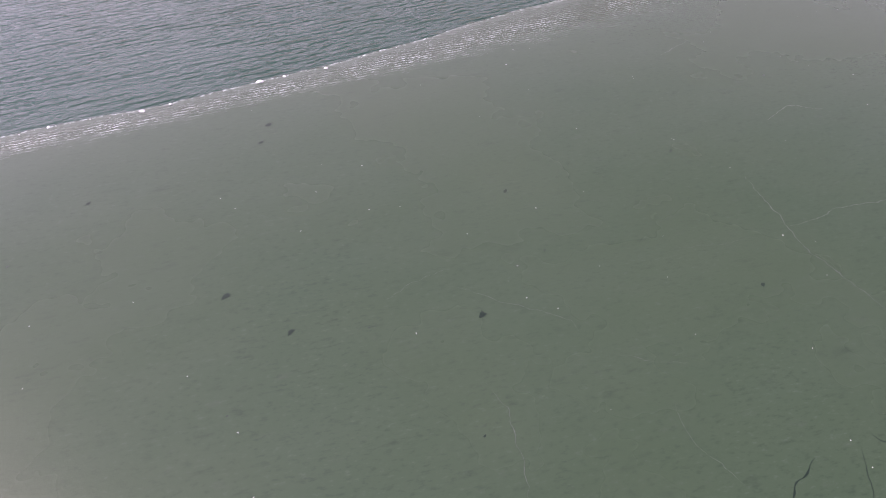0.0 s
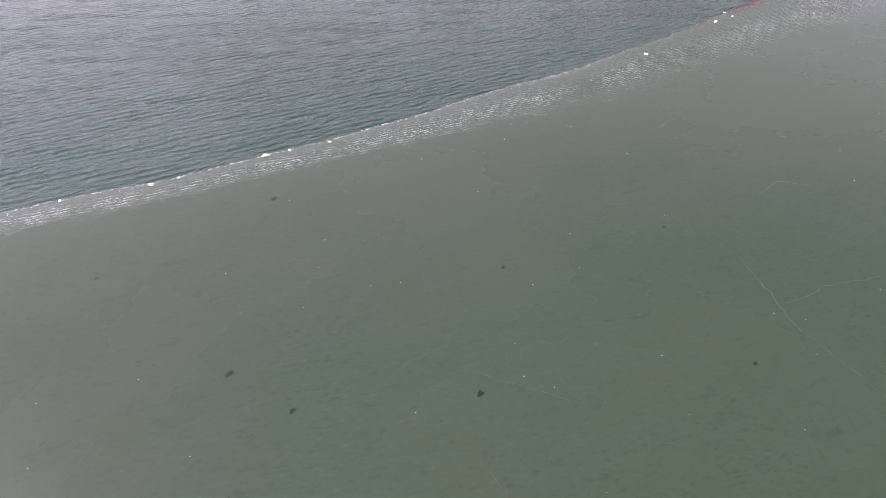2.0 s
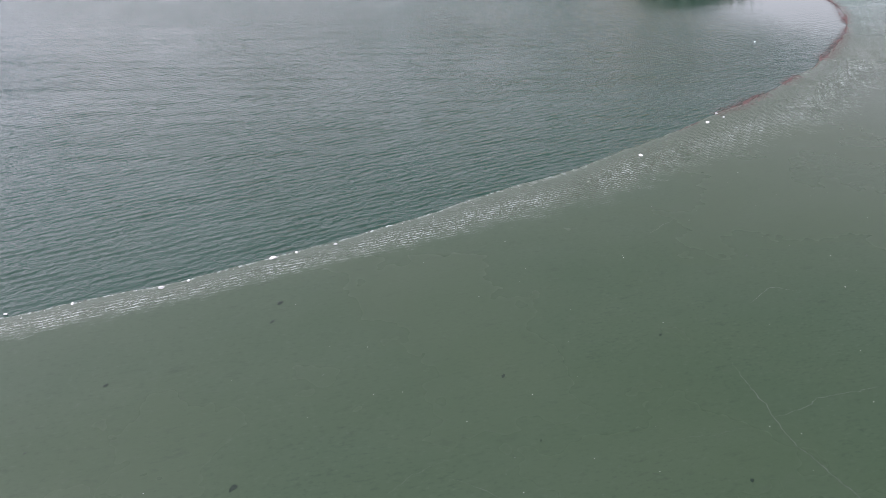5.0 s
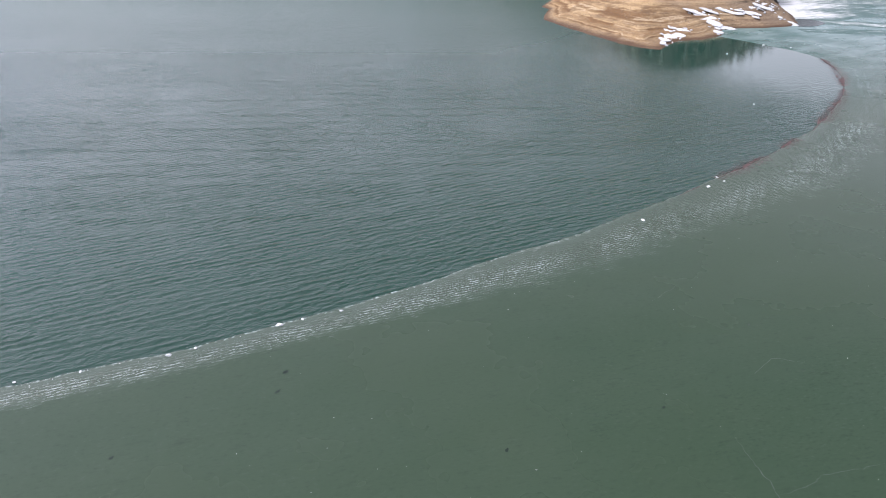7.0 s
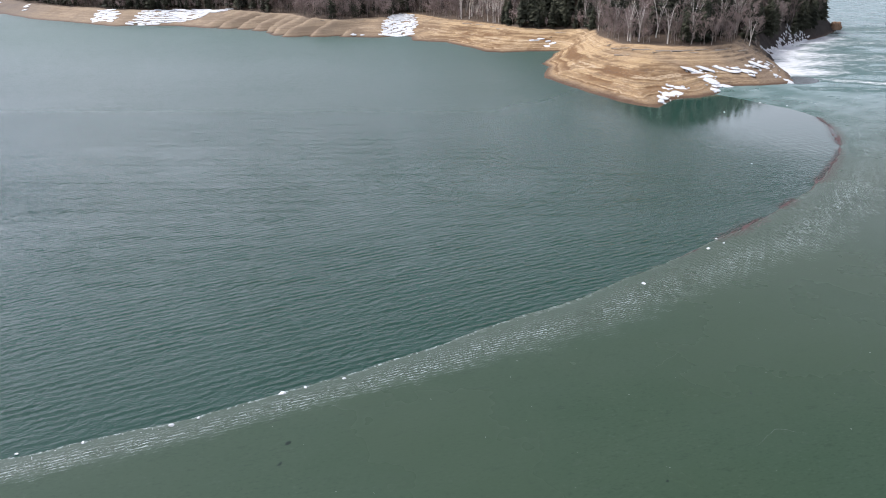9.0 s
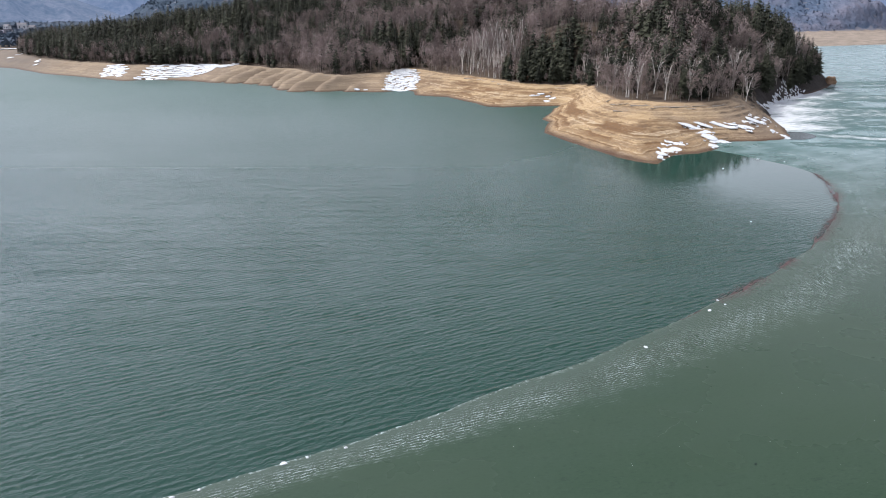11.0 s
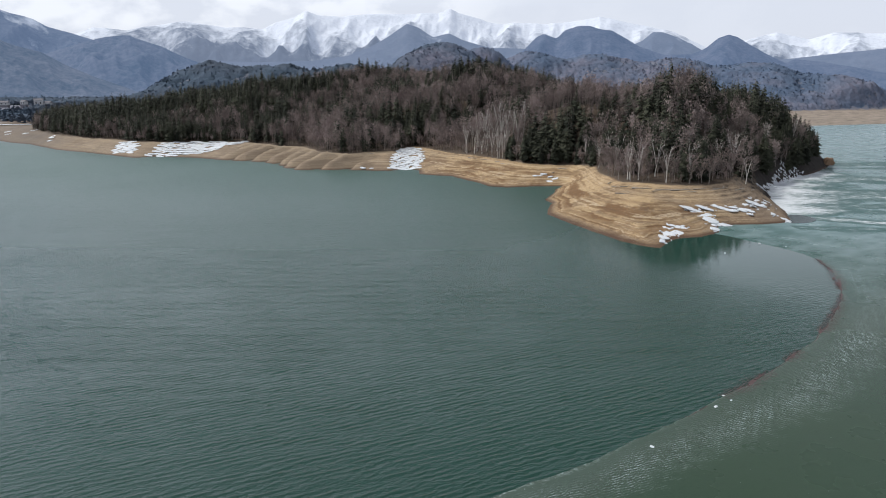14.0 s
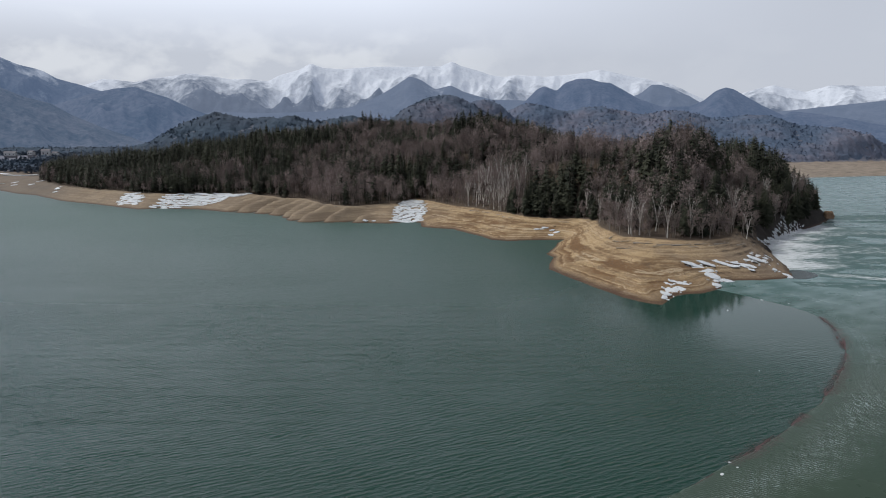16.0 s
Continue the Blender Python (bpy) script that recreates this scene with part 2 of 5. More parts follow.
    base = n.mix(n.calc("MINIMUM", n.calc("ADD", n.calc("MULTIPLY", white, 0.54), lip), 1.0), base, (0.67, 0.78, 0.80))
    # teal frosted ice beyond; its paling with distance stands in for sky reflection
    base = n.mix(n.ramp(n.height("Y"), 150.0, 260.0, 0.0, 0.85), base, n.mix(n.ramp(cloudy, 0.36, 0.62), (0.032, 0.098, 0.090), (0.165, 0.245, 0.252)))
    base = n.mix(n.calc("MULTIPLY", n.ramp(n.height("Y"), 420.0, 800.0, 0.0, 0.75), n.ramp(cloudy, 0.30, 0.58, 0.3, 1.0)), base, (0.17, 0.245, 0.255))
    b = n.bump(lap, 0.13, band)
    b = n.bump(long, 0.05, band, b)
    b = n.bump(fleck, 0.07, band, b)
    b = n.bump(grain, 0.012, 0.4, b)
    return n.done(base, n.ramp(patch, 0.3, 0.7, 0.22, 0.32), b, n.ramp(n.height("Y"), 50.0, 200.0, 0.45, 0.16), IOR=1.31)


def bank_material():
    """Drawn-down reservoir bank: pale silt with contour strata, darker and wet along the water, forest litter above."""
    n = Nodes("bank_silt")
    z = n.height()
    big = n.noise(n.pos(), 0.045, 5, 0.6)
    other = n.noise(n.pos((1, 1, 1), 40), 0.07, 5, 0.65)
    mid = n.noise(n.pos(), 0.20, 6, 0.65)
    fine = n.noise(n.pos(), 1.9, 7, 0.72)
    warped = n.calc("ADD", z, n.calc("MULTIPLY", n.calc("SUBTRACT", mid, 0.5), 1.1))
    strata = n.t.nodes.new("ShaderNodeCombineXYZ")
    n.put(n.calc("MULTIPLY", warped, 1.0), strata.inputs[2])
    n.put(n.calc("MULTIPLY", big, 1.5), strata.inputs[0])
    wide = n.noise(strata.outputs[0], 0.62, 3, 0.55)
    thin = n.noise(strata.outputs[0], 2.6, 4, 0.65)
    col = n.mix(n.ramp(mid, 0.30, 0.70), (0.355, 0.248, 0.132), (0.455, 0.335, 0.195))
    col = n.mix(n.ramp(other, 0.46, 0.66, 0.0, 0.65), col, (0.215, 0.165, 0.118))
    col = n.mix(n.calc("MULTIPLY", n.ramp(wide, 0.48, 0.57), n.ramp(big, 0.34, 0.54, 0.2, 0.9)), col, (0.140, 0.073, 0.030))
    col = n.mix(n.calc("MULTIPLY", n.ramp(n.calc("ADD", other, n.ramp(fine, 0.3, 0.7, -0.06, 0.06)), 0.48, 0.62, 0.0, 0.75), n.ramp(big, 0.58, 0.45)), col, (0.150, 0.082, 0.032))
    col = n.mix(n.calc("MULTIPLY", n.ramp(thin, 0.52, 0.60), n.ramp(other, 0.36, 0.56, 0.2, 0.65)), col, (0.125, 0.076, 0.040))
    col = n.mix(n.calc("MULTIPLY", n.ramp(thin, 0.46, 0.38), n.ramp(big, 0.60, 0.44, 0.1, 0.75)), col, (0.47, 0.375, 0.255))
    col = n.mix(n.ramp(fine, 0.36, 0.50, 0.8, 0.0), col, (0.120, 0.082, 0.052))
    col = n.mix(n.ramp(fine, 0.60, 0.72, 0.0, 0.35), col, (0.422, 0.371, 0.308))
    ashen = n.ramp(n.height("X"), 10.0, -60.0, 0.0, 0.68)
    col = n.mix(ashen, col, (0.225, 0.185, 0.142))
    mud = n.calc("MULTIPLY", n.ramp(n.height("X"), -295.0, -345.0), n.ramp(other, 0.35, 0.6, 1.0, 0.6))
    col = n.mix(mud, col, n.mix(fine, (0.095, 0.078, 0.064), (0.185, 0.155, 0.128)))
    gravel = n.calc("MULTIPLY", n.ramp(n.height("X"), 78.0, 122.0, 0.0, 0.8), n.ramp(big, 0.3, 0.55, 0.4, 1.0))
    col = n.mix(gravel, col, n.mix(n.ramp(fine, 0.35, 0.65), (0.105, 0.080, 0.060), (0.255, 0.205, 0.158)))
    # dark rock on steep faces past x 60, blackened further for its shaded side
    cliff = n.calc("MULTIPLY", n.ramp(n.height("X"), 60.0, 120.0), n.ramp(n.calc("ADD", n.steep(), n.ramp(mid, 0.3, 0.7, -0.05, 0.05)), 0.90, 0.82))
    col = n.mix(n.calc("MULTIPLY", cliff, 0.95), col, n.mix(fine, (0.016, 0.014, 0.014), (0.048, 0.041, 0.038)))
    wet = n.ramp(n.calc("ADD", z, n.calc("MULTIPLY", n.calc("SUBTRACT", fine, 0.5), 0.8)), 0.95, 0.28)
    col = n.mix(n.calc("MULTIPLY", wet, 0.85), col, (0.062, 0.031, 0.018))
    litter = n.ramp(n.calc("ADD", n.attr("forest"), n.ramp(mid, 0.3, 0.7, -0.2, 0.2)), 0.30, 0.75)
    col = n.mix(litter, col, n.mix(mid, (0.050, 0.038, 0.029), (0.107, 0.079, 0.057)))
    # past y 800 the litter is tinted with the far woods' painted haze
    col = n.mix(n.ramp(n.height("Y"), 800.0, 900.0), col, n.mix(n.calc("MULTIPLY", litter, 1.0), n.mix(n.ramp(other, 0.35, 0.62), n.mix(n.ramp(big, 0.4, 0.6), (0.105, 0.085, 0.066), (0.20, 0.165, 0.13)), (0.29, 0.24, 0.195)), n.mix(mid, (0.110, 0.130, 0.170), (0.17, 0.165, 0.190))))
    b = n.bump(fine, 0.30, 0.8, n.bump(mid, 0.6, 0.4))
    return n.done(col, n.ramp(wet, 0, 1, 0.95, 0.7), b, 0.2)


def twig_material(name, dark, light):
    n = Nodes(name)
    v = n.calc("FRACT", n.calc("ADD", n.attr("tint"), n.each()))
    c = n.mix(v, dark, light)
    c = n.mix(n.ramp(n.noise(n.pos(), 0.9, 3), 0.3, 0.7, 0.0, 0.45), c, tuple(k * 0.6 for k in dark))
    c = n.mix(n.ramp(n.noise(n.pos(), 0.022, 3), 0.42, 0.60, 0.0, 0.32), c, dark)
    return n.done(c, 0.9, None, 0.15)


def far_wood_material():
    """Woods on the hills behind: conifers and mauve leafless patches, with haze mixed into the base colours as
    blue-grey.
    """
    n = Nodes("far_woods")
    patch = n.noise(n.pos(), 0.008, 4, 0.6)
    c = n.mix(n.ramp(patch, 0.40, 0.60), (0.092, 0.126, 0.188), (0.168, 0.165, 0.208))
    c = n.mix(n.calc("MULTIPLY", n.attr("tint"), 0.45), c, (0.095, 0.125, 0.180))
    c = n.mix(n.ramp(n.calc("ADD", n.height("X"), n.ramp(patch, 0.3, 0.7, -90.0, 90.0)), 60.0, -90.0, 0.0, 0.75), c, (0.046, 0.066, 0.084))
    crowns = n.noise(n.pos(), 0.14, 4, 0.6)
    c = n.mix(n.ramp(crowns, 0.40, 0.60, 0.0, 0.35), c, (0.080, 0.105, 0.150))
    return n.done(c, 0.95, n.bump(crowns, 4.0, 0.8), 0.05)


def plain(name, a, b, scale, rough=0.9, relief=0.0, spec=0.3, detail=5):
    n = Nodes(name)
    f = n.noise(n.pos(), scale, detail, 0.6)
    g = n.noise(n.pos(), scale * 7, 4, 0.6)
    c = n.mix(n.ramp(n.calc("ADD", n.calc("MULTIPLY", f, 0.7), n.calc("MULTIPLY", g, 0.3)), 0.35, 0.65), a, b)
    return n.done(c, rough, n.bump(g, relief) if relief else None, spec)


def mountain_material(name, forest, bare, snow_from, snow_to, haze_glow, rate):
    """Far range, its haze put in as blue emission: blue-grey forest below, snow above with bare ribs between the
    gullies.
    """
    n = Nodes(name)
    z = n.height()
    rib = n.noise(n.pos((1, 1, 0.3)), 0.022, 7, 0.7)
    fine = n.noise(n.pos((1, 1, 0.3)), 0.06, 5, 0.7)
    hollow = n.attr("hollow")
    level = n.calc("ADD", z, n.calc("MULTIPLY", n.calc("SUBTRACT", rib, 0.5), 300.0))
    level = n.calc("ADD", level, n.calc("MULTIPLY", n.calc("SUBTRACT", hollow, 0.5), 230.0))
    snow = n.calc("MULTIPLY", n.ramp(level, snow_from, snow_to), n.ramp(fine, 0.30, 0.52, 0.78, 1.0))
    patch = n.noise(n.pos(), 0.010, 6, 0.6)
    clump = n.noise(n.pos(), 0.075, 3, 0.6)
    wood = n.mix(n.ramp(n.calc("ADD", n.calc("MULTIPLY", clump, 0.45), n.calc("MULTIPLY", patch, 0.55)), 0.38, 0.62), forest, bare)
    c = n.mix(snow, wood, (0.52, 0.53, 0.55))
    return n.done(c, 0.95, n.bump(clump, 5.0, 0.7), 0.05, Emission_Color=haze_glow, Emission_Strength=rate)


MAT_WATER = water_material()
MAT_ICE = ice_material()
MAT_BANK = bank_material()
MAT_FIR = twig_material("fir_needles", (0.022, 0.0255, 0.0180), (0.078, 0.082, 0.054))
MAT_TWIG = twig_material("bare_twigs", (0.130, 0.100, 0.092), (0.42, 0.340, 0.318))
MAT_BARK = plain("bark", (0.14, 0.12, 0.105), (0.32, 0.285, 0.25), 1.2)
MAT_BIRCH = plain("birch_bark", (0.42, 0.39, 0.35), (0.72, 0.69, 0.64), 1.5)
MAT_SLAB = plain("stranded_ice", (0.50, 0.53, 0.56), (0.68, 0.70, 0.72), 0.9, 0.6, 0.05)
MAT_DEBRIS = plain("reddish_flotsam", (0.045, 0.025, 0.026), (0.100, 0.062, 0.061), 1.3, 0.7)
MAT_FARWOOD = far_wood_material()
# last two arguments of each range: colour and strength of the emitted haze
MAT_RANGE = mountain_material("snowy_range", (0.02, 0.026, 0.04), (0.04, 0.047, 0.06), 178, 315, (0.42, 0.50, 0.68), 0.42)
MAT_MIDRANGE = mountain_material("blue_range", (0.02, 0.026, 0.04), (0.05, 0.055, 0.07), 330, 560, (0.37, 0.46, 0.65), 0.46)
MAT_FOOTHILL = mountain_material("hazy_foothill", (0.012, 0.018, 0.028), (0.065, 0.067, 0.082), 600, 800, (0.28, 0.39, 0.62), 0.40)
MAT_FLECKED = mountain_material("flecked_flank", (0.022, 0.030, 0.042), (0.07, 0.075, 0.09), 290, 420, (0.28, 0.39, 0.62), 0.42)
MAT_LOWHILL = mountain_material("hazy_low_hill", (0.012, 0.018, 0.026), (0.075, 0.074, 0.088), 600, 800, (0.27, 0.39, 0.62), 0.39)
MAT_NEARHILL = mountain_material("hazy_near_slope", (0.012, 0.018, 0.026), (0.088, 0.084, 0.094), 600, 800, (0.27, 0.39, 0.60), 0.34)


# ---- shapes ----
def lattice(ix, iy):
    h = (ix.astype(np.int64) * 374761393 + iy.astype(np.int64) * 668265263) & 0x7FFFFFFF
    h = ((h ^ (h >> 13)) * 1274126177) & 0x7FFFFFFF
    return ((h ^ (h >> 16)) & 0xFFFFF) / 0xFFFFF


def value_noise(x, y):
    x0, y0 = np.floor(x), np.floor(y)
    u, v = x - x0, y - y0
    u, v = u * u * (3 - 2 * u), v * v * (3 - 2 * v)
    a, b = lattice(x0, y0), lattice(x0 + 1, y0)
    c, d = lattice(x0, y0 + 1), lattice(x0 + 1, y0 + 1)
    return (a * (1 - u) + b * u) * (1 - v) + (c * (1 - u) + d * u) * v


def fbm(x, y, size, octaves=4, gain=0.5):
    """Noise from -1 to 1 whose largest bumps are that many metres wide."""
    out, amp, total = 0.0, 1.0, 0.0
    for k in range(octaves):
        out = out + amp * (value_noise(x / size + 17.3 * k, y / size - 9.1 * k) * 2 - 1)
        total, amp, size = total + amp, amp * gain, size / 2.03
    return out / total


def ridged(x, y, size, octaves=5):
    out, amp, total = 0.0, 1.0, 0.0
    for k in range(octaves):
        out = out + amp * (1 - 2 * np.abs(value_noise(x / size + 5.7 * k, y / size + 3.3 * k) - 0.5))
        total, amp, size = total + amp, amp * 0.55, size / 2.1
    return out / total


def smooth(a, b, v):
    t = np.clip((v - a) / (b - a), 0, 1)
    return t * t * (3 - 2 * t)


def away(x, y, line):
    """How far each point is from a line of points."""
    best = np.full(np.shape(x), 1e9)
    for (ax, ay), (bx, by) in zip(line, line[1:]):
        dx, dy = bx - ax, by - ay
        t = np.clip(((x - ax) * dx + (y - ay) * dy) / (dx * dx + dy * dy), 0, 1)
        best = np.minimum(best, np.hypot(x - ax - t * dx, y - ay - t * dy))
    return best


def within(x, y, ring):
    inside = np.zeros(np.shape(x), bool)
    for (ax, ay), (bx, by) in zip(ring, [*ring[1:], ring[0]]):
        if ay != by:
            inside ^= ((ay > y) != (by > y)) & (x < (bx - ax) * (y - ay) / (by - ay) + ax)
    return inside


def spline(points, step):
    """A smooth curve through points, cut into pieces of about that length."""
    p = [Vector(q) for q in points]
    p = [2 * p[0] - p[1], *p, 2 * p[-1] - p[-2]]
    out = []
    for a, b, c, d in zip(p, p[1:], p[2:], p[3:]):
        count = max(1, round((c - b).length / step))
        for k in range(count):
            t = k / count
            out.append(0.5 * (2 * b + (c - a) * t + (2 * a - 5 * b + 4 * c - d) * t * t + (3 * b - a - 3 * c + d) * t ** 3))
    return [*out, p[-2]]


def mesh_of(name, verts, faces, material, attrs=None, soft=False):
    me = bpy.data.meshes.new(name)
    me.from_pydata(np.asarray(verts, float).tolist(), [], np.asarray(faces).tolist() if not isinstance(faces, list) else faces)
    for key, values in (attrs or {}).items():
        me.attributes.new(key, "FLOAT", "POINT").data.foreach_set("value", np.asarray(values, np.float32))
    if soft:
        me.polygons.foreach_set("use_smooth", [True] * len(me.polygons))
    me.materials.append(material)
    me.update()
    return me


def part(name, bm, material, parent, label=""):
    """Links a bmesh (or a mesh that is ready) as one part of a thing."""
    if isinstance(bm, bmesh.types.BMesh):
        me = bpy.data.meshes.new(name)
        bm.to_mesh(me)
        bm.free()
        me.materials.append(material)
    else:
        me = bm
    ob = new(name, me)
    ob.parent = parent
    return tagged(ob, label)


# ---- the lie of the land ----
SHORE_LEFT = [(-2600, 980), (-900, 800), (-520, 715), (-412, 651), (-387, 627), (-354, 606), (-328, 580), (-304, 556), (-278, 539), (-255, 523), (-235, 508),
              (-219, 497), (-207, 505), (-177, 500), (-154, 485), (-128, 475), (-110, 459), (-99, 436), (-92, 430), (-69, 432), (-38, 428), (-25, 440), (-19, 432)]
SHORE_POINT = [(-18, 413), (0, 404), (12, 382), (20, 363), (28, 360), (43, 365), (56, 366), (50, 345), (42, 322), (44, 311), (38, 285), (43, 268), (47, 256),
               (52, 246), (56, 233), (61, 227), (66, 223), (70, 231), (76, 238), (85, 241), (94, 249), (98, 259), (105, 263), (116, 265), (128, 269)]
SHORE_RIGHT = [(135, 284), (140, 303), (146, 327), (154, 350), (166, 374), (190, 402), (217, 432), (245, 470), (258, 500), (280, 560), (300, 690), (380, 900), (471, 965), (607, 1023), (1000, 1120), (2600, 1500)]
SHORE = SHORE_LEFT + SHORE_POINT + SHORE_RIGHT
WOODS_LEFT = [(-2600, 1150), (-900, 960), (-560, 860), (-433, 760), (-400, 690), (-344, 623), (-301, 587), (-270, 571), (-237, 545), (-214, 542), (-193, 544), (-170, 552), (-145, 538),
         (-123, 515), (-107, 512), (-92, 482), (-82, 467), (-65, 454), (-56, 466), (-46, 476), (-34, 474), (-27, 512), (-17, 500), (-1, 466), (10, 452), (20, 439), (33, 421)]
WOODS_RIGHT = [(41, 404), (52, 396), (68, 393), (74, 375), (70, 345), (73, 309), (83, 301), (93, 295), (105, 298), (118, 306), (131, 331), (147, 367), (176, 400), (204, 433), (233, 476),
               (250, 518), (272, 575), (285, 700), (360, 960), (470, 1230), (620, 1330), (1000, 1500), (2600, 1900)]
WOODS = WOODS_LEFT + WOODS_RIGHT
CLOSE = [(2600, 9000), (-2600, 9000)]
# hills: middle, height over the treeline, reach along x and y
HILLS = [(138, 402, 40, 46, 50), (80, 455, 28, 50, 50), (30, 640, 42, 85, 75), (-75, 740, 40, 110, 85), (-170, 690, 27, 80, 65), (-260, 680, 8, 80, 60), (200, 462, 24, 42, 45),
         (-365, 1150, 67, 85, 70), (-262, 1150, 63, 80, 70), (-145, 1080, 62, 110, 70), (-60, 1250, 76, 60, 60), (-15, 1320, 106, 105, 95), (60, 1500, 107, 80, 80), (180, 1700, 107, 110, 120),
         (330, 1680, 102, 120, 120), (490, 1640, 94, 120, 120), (650, 1590, 83, 120, 120), (790, 1510, 55, 90, 110)]


def land(x, y):
    """Ground height, how wooded it is (0 to 1), and the distance past the treeline."""
    x, y = np.asarray(x, float), np.asarray(y, float)
    wob = 1.6 * fbm(x, y, 14, 3)
    near = smooth(700, 600, y)
    x, y = x + near * (1.3 * fbm(x, y, 13, 4, 0.6)), y + near * (1.6 * fbm(x + 77, y, 13, 4, 0.6))
    d0, d1 = away(x, y, SHORE), away(x, y, WOODS)
    dry, wood = within(x, y, SHORE + CLOSE), within(x, y, WOODS + CLOSE)
    full = 7.5 + 2.7 * smooth(40, 80, x) * smooth(420, 350, y) + 3.2 * smooth(140, 170, x) * smooth(600, 480, y) + 2.7 * smooth(140, 170, x) * smooth(400, 440, y) * smooth(600, 480, y)
    rise = d0 / (d0 + d1 + 1e-6)
    bank = full * rise ** 0.92
    ribs = 0.9 * ridged(x, y * 0.35, 26, 3) - 0.5
    bank = bank * (1 + 0.60 * ribs * smooth(0, 0.25, rise) * smooth(1.0, 0.7, rise) * smooth(30, -10, x))
    saw = ((x - 0.6 * (y - 450) + 3.0 * fbm(x, y, 24, 2)) / 17.0) % 1.0
    spur = np.where(saw < 0.25, saw / 0.25, (1 - saw) / 0.75) * 2 - 1
    bank = bank + 2.9 * (spur * smooth(0.0, 0.12, rise) * smooth(1.0, 0.75, rise) * smooth(-165, -140, x) * smooth(-45, -58, x))
    step = (0.22 + 0.16 * smooth(30, 45, x) * smooth(360, 330, y)) * smooth(-0.35, 0.3, fbm(x + 300, y, 30, 3))
    bank = bank + step * np.sin(bank * 6.1 + 1.4 * wob) * smooth(0.3, 1.2, bank) * smooth(0.0, 6.0, d1) + (0.22 * wob + 0.16 * fbm(x, y, 4, 3)) * smooth(0.2, 2.0, bank)
    up = sum((h * np.exp(-(((x - cx) / sx) ** 2 + ((y - cy) / sy) ** 2) / 1.6)) ** 4 for cx, cy, h, sx, sy in HILLS) ** 0.25
    hill = full + smooth(-5, 45, d1) * (up + (2.0 * fbm(x, y, 60, 3) + 4.5 * fbm(x + 31, y, 30, 2)) * smooth(0, 40, d1)) + 0.05 * np.minimum(d1, 100) + 0.3 * wob
    z = np.where(wood, hill, np.where(dry, bank, -0.03 - 0.14 * d0))
    return z, np.where(wood, np.clip(0.6 + d1 / 4, 0, 1), np.clip(0.5 - d1 / 3, 0, 1) * dry), np.where(wood, d1, -d1)


def axis(*runs):
    out = [runs[0][0]]
    for a, b, step in runs:
        out += list(np.linspace(a, b, max(2, int(round((b - a) / step)) + 1))[1:])
    return np.array(out)


def ground():
    xs = axis((-2600, -460, 45), (-460, 20, 2.4), (20, 185, 1.0), (185, 300, 2.0), (300, 900, 15), (900, 2600, 50))
    ys = axis((212, 340, 1.0), (340, 560, 2.0), (560, 850, 5), (850, 1800, 14), (1800, 2700, 60))
    gx, gy = np.meshgrid(xs, ys)
    z, wood, _ = land(gx, gy)
    cols = len(xs)
    keep = (z[:-1, :-1] > -1.6) | (z[1:, 1:] > -1.6) | (z[:-1, 1:] > -1.6) | (z[1:, :-1] > -1.6)
    r, c = np.nonzero(keep)
    a = r * cols + c
    quads = np.stack([a, a + 1, a + cols + 1, a + cols], 1)
    used, flat = np.unique(quads, return_inverse=True)
    verts = np.stack([gx.ravel(), gy.ravel(), z.ravel()], 1)[used]
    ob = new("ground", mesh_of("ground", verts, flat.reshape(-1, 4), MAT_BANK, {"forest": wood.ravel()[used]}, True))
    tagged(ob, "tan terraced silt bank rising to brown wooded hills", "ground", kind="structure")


ground()

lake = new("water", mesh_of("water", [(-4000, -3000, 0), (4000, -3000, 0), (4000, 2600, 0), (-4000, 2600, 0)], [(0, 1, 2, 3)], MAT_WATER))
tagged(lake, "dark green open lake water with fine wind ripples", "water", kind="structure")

# the ice edge, from the open lake round to the bank
EDGE = [(-900, -260), (-300, -42), (-120, 22), (-60, 46), (-41.6, 54.7), (-27.8, 60.6), (-17.5, 65.9), (-5.7, 73), (8.2, 82.5), (25.6, 95), (43, 109.5), (55.1, 119.5), (66.3, 131.2),
        (78.6, 145.4), (91.3, 163.7), (100.3, 180.2), (106.3, 196.5), (108.8, 211.6), (106.6, 221.8), (101, 232), (94, 244), (84, 256), (70, 262)]
EDGE_CURVE = spline([(x, y, 0) for x, y in EDGE], 0.6)


def edge_frame():
    p = np.array([tuple(v)[:2] for v in EDGE_CURVE])
    t = np.gradient(p, axis=0)
    t /= np.linalg.norm(t, axis=1)[:, None]
    for _ in range(12):
        t[1:-1] = (t[:-2] + t[1:-1] + t[2:]) / 3
    t /= np.linalg.norm(t, axis=1)[:, None]
    return p, np.stack([t[:, 1], -t[:, 0]], 1)


